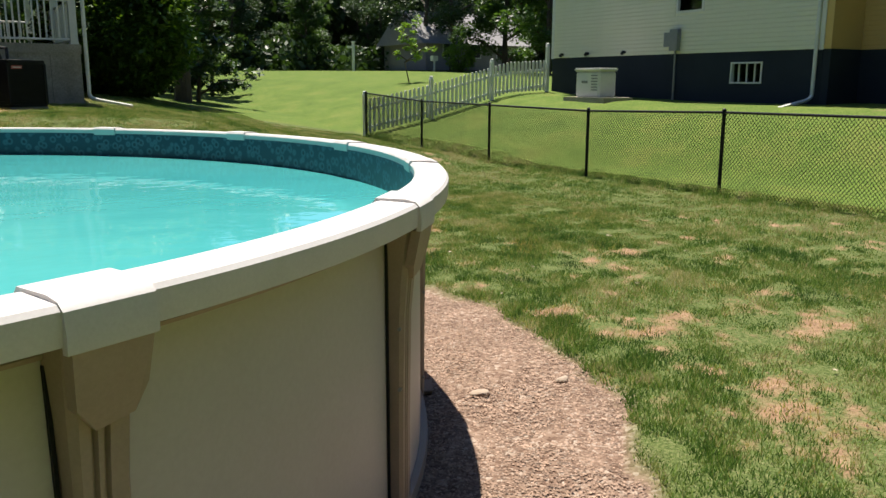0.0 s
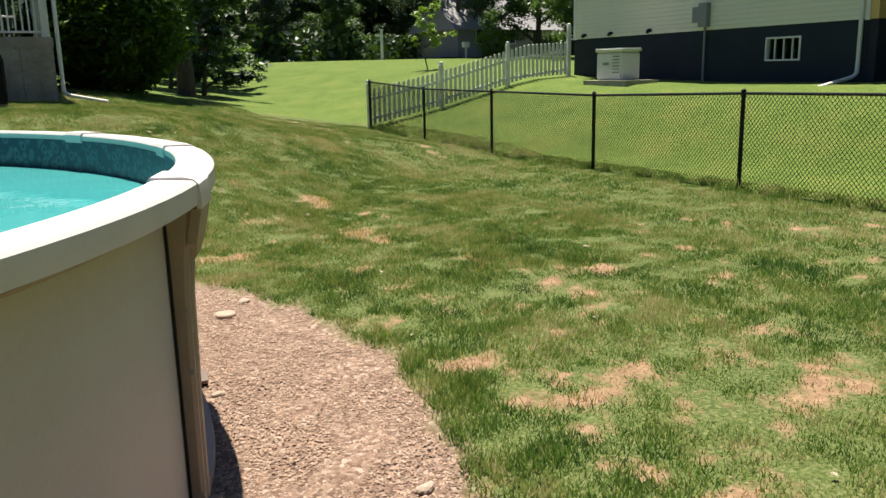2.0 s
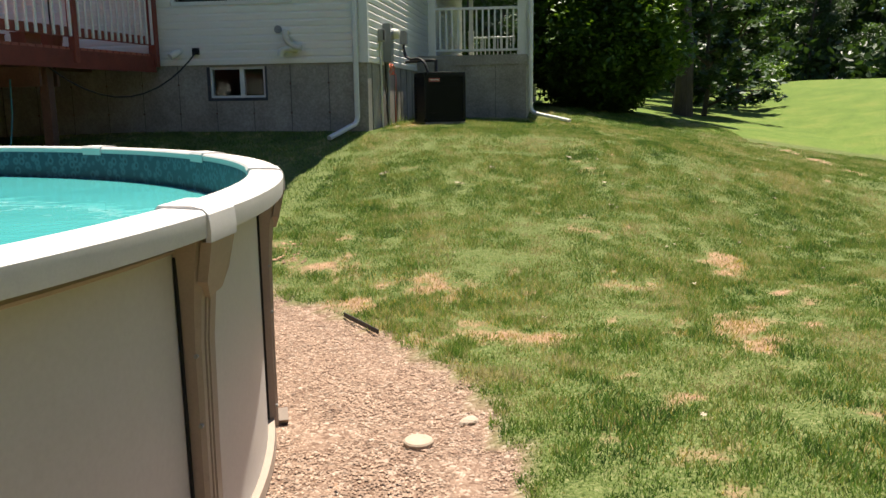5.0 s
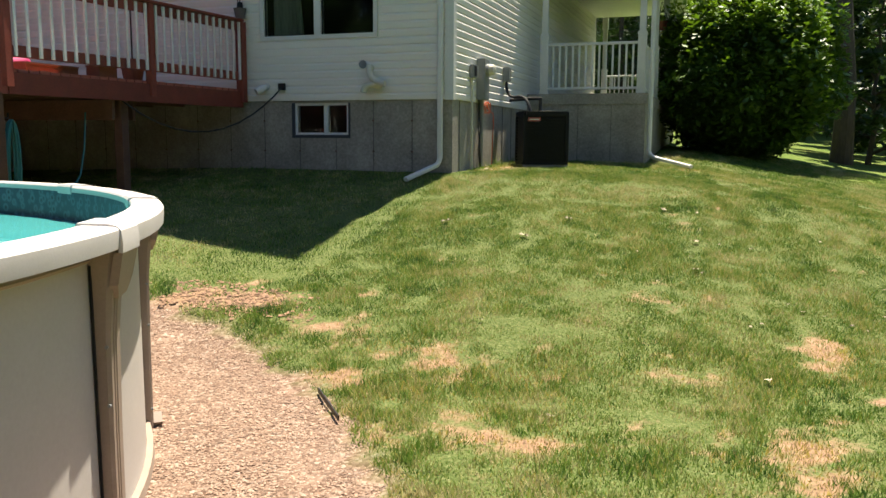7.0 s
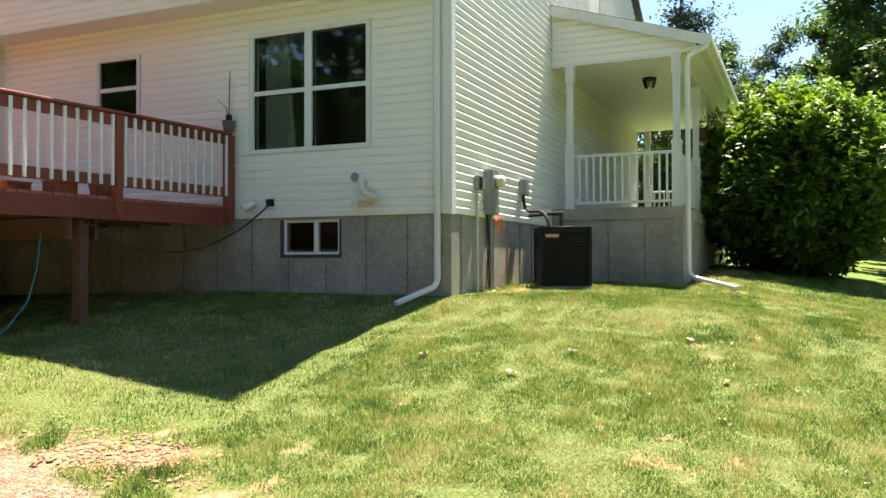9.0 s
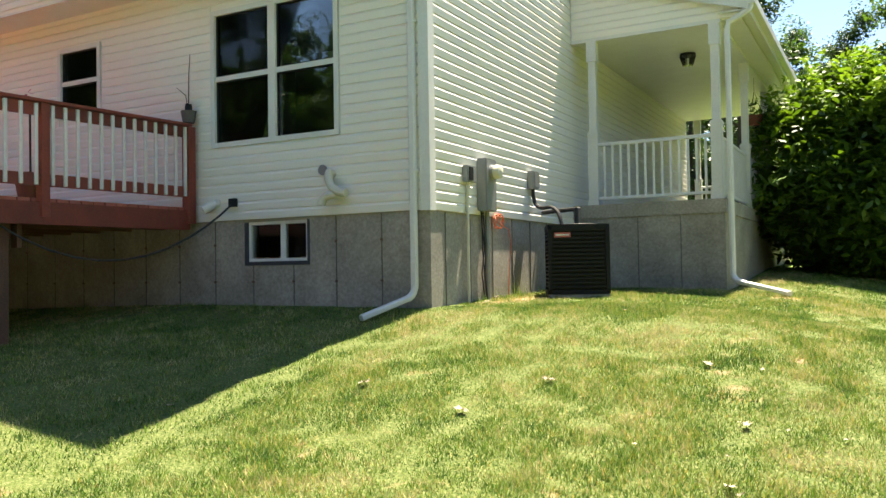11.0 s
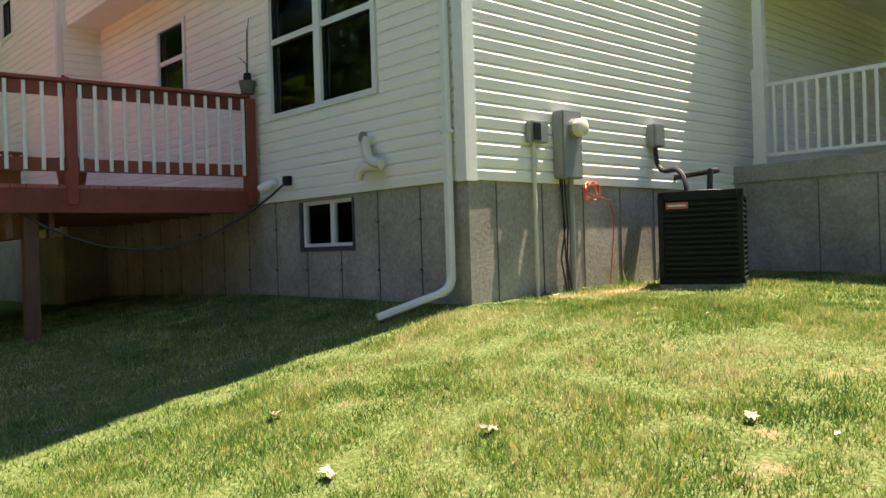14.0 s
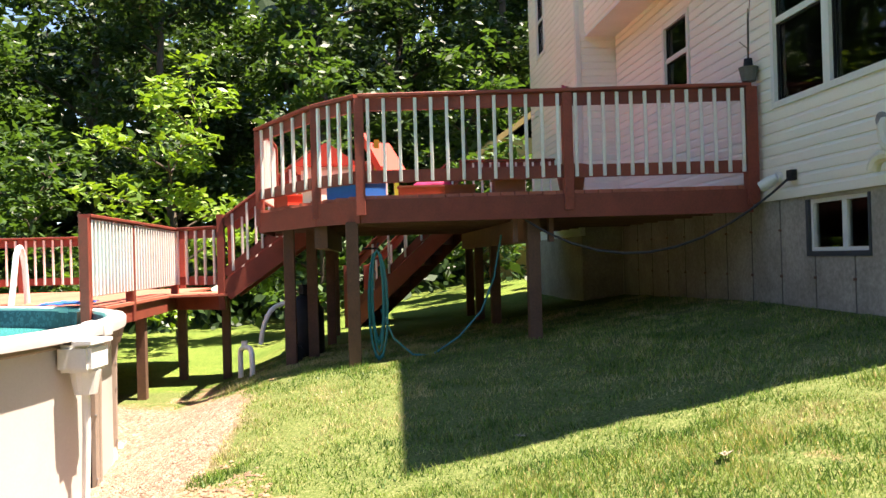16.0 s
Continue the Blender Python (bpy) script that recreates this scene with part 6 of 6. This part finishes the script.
def table(fn):
    """A quick look-up of a ground function over the garden, on a grid of 8 cm."""
    xs, ys = np.arange(-9.0, 11.0, 0.08), np.arange(-15.5, 9.6, 0.08)
    t = np.array([[fn(a, b) for a in xs] for b in ys])

    def at(x, y):
        u, v = np.clip((x + 9.0) / 0.08, 0, len(xs) - 1.01), np.clip((y + 15.5) / 0.08, 0, len(ys) - 1.01)
        i, j = u.astype(int), v.astype(int)
        a, b = u - i, v - j
        return t[j, i] * (1 - a) * (1 - b) + t[j, i + 1] * a * (1 - b) + t[j + 1, i] * (1 - a) * b + t[j + 1, i + 1] * a * b
    return at


ground_t, bare_t, gravel_t = table(ground), table(bare), table(gravel)
wide_t = table(lambda x, y: noise.noise(Vector((x * 0.9, y * 0.9, 2.0))))
tuft_t = table(lambda x, y: noise.noise(Vector((x * 4.2, y * 4.2, 7.0))))
rs = np.random.RandomState(3)
N = 110000
ang, rad = rs.uniform(-1.75, 1.75, N), np.sqrt(rs.uniform(3.77 ** 2, 5.02 ** 2, N))
px, py = POOL.x + rad * np.cos(ang), POOL.y + rad * np.sin(ang)
keep = gravel_t(px, py) > 0.45
px, py = px[keep], py[keep]
N = len(px)
pz = ground_t(px, py) - 0.028
octa = np.array([(1, 0, 0), (-1, 0, 0), (0, 1, 0), (0, -1, 0), (0, 0, 0.6), (0, 0, -0.6)], float)
tri = np.array([(0, 2, 4), (2, 1, 4), (1, 3, 4), (3, 0, 4)])
th = rs.uniform(0, 6.28, N)
sz = rs.uniform(0.003, 0.0095, N)
o = octa[None] * sz[:, None, None] * rs.uniform(0.6, 1.3, (N, 6, 3))
c_, s_ = np.cos(th)[:, None], np.sin(th)[:, None]
vv = np.stack([o[:, :, 0] * c_ - o[:, :, 1] * s_ + px[:, None], o[:, :, 0] * s_ + o[:, :, 1] * c_ + py[:, None], o[:, :, 2] + pz[:, None] + 0.003], 2).reshape(-1, 3)
ff = (tri[None] + (np.arange(N) * 6)[:, None, None]).reshape(-1, 3)
stuff_mesh("gravel", vv, ff, GRAVEL, "pinkish crushed gravel round the pool", "gravel")

def blade_material():
    """Grass blades: dark green to straw, by broad patches, tufts, faint mowing stripes and blade by blade."""
    m = bpy.data.materials.new("grass_blade")
    m.use_nodes = True
    n, l = m.node_tree.nodes, m.node_tree.links
    b, o = n["Principled BSDF"], n["Material Output"]
    tc = n.new("ShaderNodeTexCoord")
    total = None

    def add(src, gain):
        nonlocal total
        k = n.new("ShaderNodeMath")
        k.operation = "MULTIPLY_ADD"
        k.inputs[1].default_value = gain
        l.new(src, k.inputs[0])
        if total is None:
            k.inputs[2].default_value = 0.0
        else:
            l.new(total, k.inputs[2])
        total = k.outputs[0]

    for scale, gain in ((0.55, 1.25), (2.6, 1.3), (9.0, 0.8)):
        t = n.new("ShaderNodeTexNoise")
        t.inputs["Scale"].default_value, t.inputs["Detail"].default_value, t.inputs["Roughness"].default_value = scale, 3, 0.6
        l.new(tc.outputs["Object"], t.inputs["Vector"])
        add(t.outputs[0], gain)
    wv = n.new("ShaderNodeTexWave")
    wv.wave_type, wv.bands_direction, wv.wave_profile = "BANDS", "X", "SIN"
    wv.inputs["Scale"].default_value, wv.inputs["Distortion"].default_value, wv.inputs["Detail Scale"].default_value = 0.29, 1.2, 0.6
    l.new(tc.outputs["Object"], wv.inputs["Vector"])
    add(wv.outputs["Fac"], 0.16)
    add(n.new("ShaderNodeNewGeometry").outputs["Random Per Island"], 0.55)
    rg, ramp = n.new("ShaderNodeMapRange"), n.new("ShaderNodeValToRGB")
    rg.inputs["From Min"].default_value, rg.inputs["From Max"].default_value = 1.38, 2.44
    l.new(total, rg.inputs[0]), l.new(rg.outputs[0], ramp.inputs[0])
    e = ramp.color_ramp.elements
    e[0].position, e[0].color, e[1].position, e[1].color = 0.05, (0.028, 0.075, 0.020, 1), 1.0, (0.50, 0.43, 0.23, 1)
    for p, c in ((0.3, (0.060, 0.135, 0.022)), (0.52, (0.125, 0.225, 0.034)), (0.72, (0.235, 0.30, 0.066)), (0.86, (0.40, 0.37, 0.15))):
        e.new(p).color = (*c, 1)
    l.new(ramp.outputs[0], b.inputs["Base Color"])
    b.inputs["Roughness"].default_value, b.inputs["Specular IOR Level"].default_value = 0.42, 0.4
    tr, mx = n.new("ShaderNodeBsdfTranslucent"), n.new("ShaderNodeMixShader")
    l.new(ramp.outputs[0], tr.inputs[0])
    mx.inputs[0].default_value = 0.35
    l.new(b.outputs[0], mx.inputs[1]), l.new(tr.outputs[0], mx.inputs[2]), l.new(mx.outputs[0], o.inputs[0])
    return m


BLADE = blade_material()
STRAW = leaf_material("dry_straw", (0.46, 0.36, 0.19), (0.25, 0.18, 0.085), 0.25)
SOIL = material("reddish_soil", (0.30, 0.18, 0.11), (0.13, 0.075, 0.05), scale=12, rough=0.95, bump=0.4, fine=60, island=0.4)


def grass(name, x0, x1, y0, y1, per_m2, height, seed, label, where=None, mat=None, wide=1.0):
    """Single-blade grass over a stretch of the lawn, thin where it is bare, in tufts of uneven height."""
    rs = np.random.RandomState(seed)
    n = int((x1 - x0) * (y1 - y0) * per_m2)
    xs, ys, q = rs.uniform(x0, x1, n), rs.uniform(y0, y1, n), rs.uniform(0, 1, n)
    ok = ((xs > 0.05) | (ys < -0.05)) & ~((ys > 4.3) & (xs < 2.3)) & (np.hypot(xs - POOL.x, ys - POOL.y) > 3.82)
    if where is None:
        ok &= (gravel_t(xs, ys) < 0.5 + 0.4 * q) & (bare_t(xs, ys) < 0.12 + 0.55 * q ** 2) & (tuft_t(xs, ys) > -0.75 + 0.9 * (q - 0.4))
    else:
        ok &= where(xs, ys, q)
    xs, ys = xs[ok], ys[ok]
    n = len(xs)
    zs = ground_t(xs, ys) - 0.005
    h = height * np.clip(0.8 + 0.55 * wide_t(xs, ys) + 0.75 * tuft_t(xs, ys), 0.3, 2.0) * rs.uniform(0.5, 1.3, n)
    th, wd = rs.uniform(0, 6.28, n), rs.uniform(0.0025, 0.005, n) * wide
    lean = rs.uniform(0.1, 0.9, n) * h
    la = rs.uniform(0, 6.28, n)
    b0 = np.stack([xs - wd * np.cos(th), ys - wd * np.sin(th), zs], 1)
    b1 = np.stack([xs + wd * np.cos(th), ys + wd * np.sin(th), zs], 1)
    tip = np.stack([xs + lean * np.cos(la), ys + lean * np.sin(la), zs + h], 1)
    return stuff_mesh(name, np.stack([b0, b1, tip], 1).reshape(-1, 3), np.arange(n * 3).reshape(-1, 3), mat or BLADE, label, "grass")


grass("grass", 0.0, 7.0, -14.5, 1.5, 6600, 0.046, 1, "mown grass blades of the lawn around the walk")
grass("grass", 7.0, 10.5, -14.5, 6.0, 2200, 0.05, 2, "mown grass blades of the lawn towards the fence", wide=1.5)
grass("grass", -7.0, 0.0, -6.6, -0.05, 2000, 0.045, 3, "mown grass blades in the shade beside the deck", wide=1.3)
grass("grass", 0.0, 7.0, 1.5, 9.0, 2200, 0.048, 4, "mown grass blades beside the house and porch", wide=1.4)
grass("dry_grass", 0.0, 7.0, -14.5, 1.5, 1500, 0.038, 7, "dry straw-coloured grass on the bare patches of the lawn",
      lambda x, y, q: (gravel_t(x, y) < 0.5) & (bare_t(x, y) + 0.45 * np.maximum(0, wide_t(x, y)) > 0.10 + 0.75 * q), STRAW)
grass("tall_grass", FX - 0.25, FX + 0.2, -15.0, 5.7, 1500, 0.15, 5, "unmown grass tufts along the chain-link fence", lambda x, y, q: tuft_t(x, y) > 0.1)
grass("tall_grass", 0.02, 0.16, 0.1, 4.3, 900, 0.13, 6, "straggling weeds along the foundation", lambda x, y, q: tuft_t(x, y) > 0.1)
grass("tall_grass", -1.5, 3.6, -14.5, -4.9, 2600, 0.07, 8, "longer grass tufts along the edge of the gravel",
      lambda x, y, q: (gravel_t(x, y) < 0.6) & (np.hypot(x - POOL.x, y - POOL.y) < 5.3) & (tuft_t(x, y) > -0.05) & (bare_t(x, y) < 0.3))


def clods(name, n, x0, x1, y0, y1, s0, s1, seed, label, where):
    """Crumbs of soil, each a lumpy little stone shape."""
    rs = np.random.RandomState(seed)
    xs, ys, q = rs.uniform(x0, x1, n), rs.uniform(y0, y1, n), rs.uniform(0, 1, n)
    ok = where(xs, ys, q)
    xs, ys = xs[ok], ys[ok]
    n = len(xs)
    o = octa[None] * rs.uniform(s0, s1, n)[:, None, None] * rs.uniform(0.5, 1.4, (n, 6, 3))
    v = (o + np.stack([xs, ys, ground_t(xs, ys) + 0.004], 1)[:, None, :]).reshape(-1, 3)
    return stuff_mesh(name, v, (tri[None] + (np.arange(n) * 6)[:, None, None]).reshape(-1, 3), SOIL, label, "soil")


grass("dry_grass", 0.0, 7.0, -9.0, 4.0, 1300, 0.042, 9, "scattered dry straw-coloured blades among the green lawn",
      lambda x, y, q: (gravel_t(x, y) < 0.5) & (0.35 + 0.9 * wide_t(x, y) + 0.5 * tuft_t(x, y) > q), STRAW)
clods("soil_crumbs", 60000, 0.0, 7.0, -14.5, 0.0, 0.003, 0.010, 1, "loose crumbs of reddish soil on the bare patches", lambda x, y, q: bare_t(x, y) > 0.35 + 0.5 * q)
clods("dug_soil", 3600, -1.5, 0.9, -5.75, -4.5, 0.007, 0.026, 2, "clods of freshly dug reddish soil by the gravel", lambda x, y, q: np.hypot((x + 0.35) / 0.95, (y + 5.05) / 0.42) + 0.5 * tuft_t(x, y) < 0.95 * q ** 0.3)
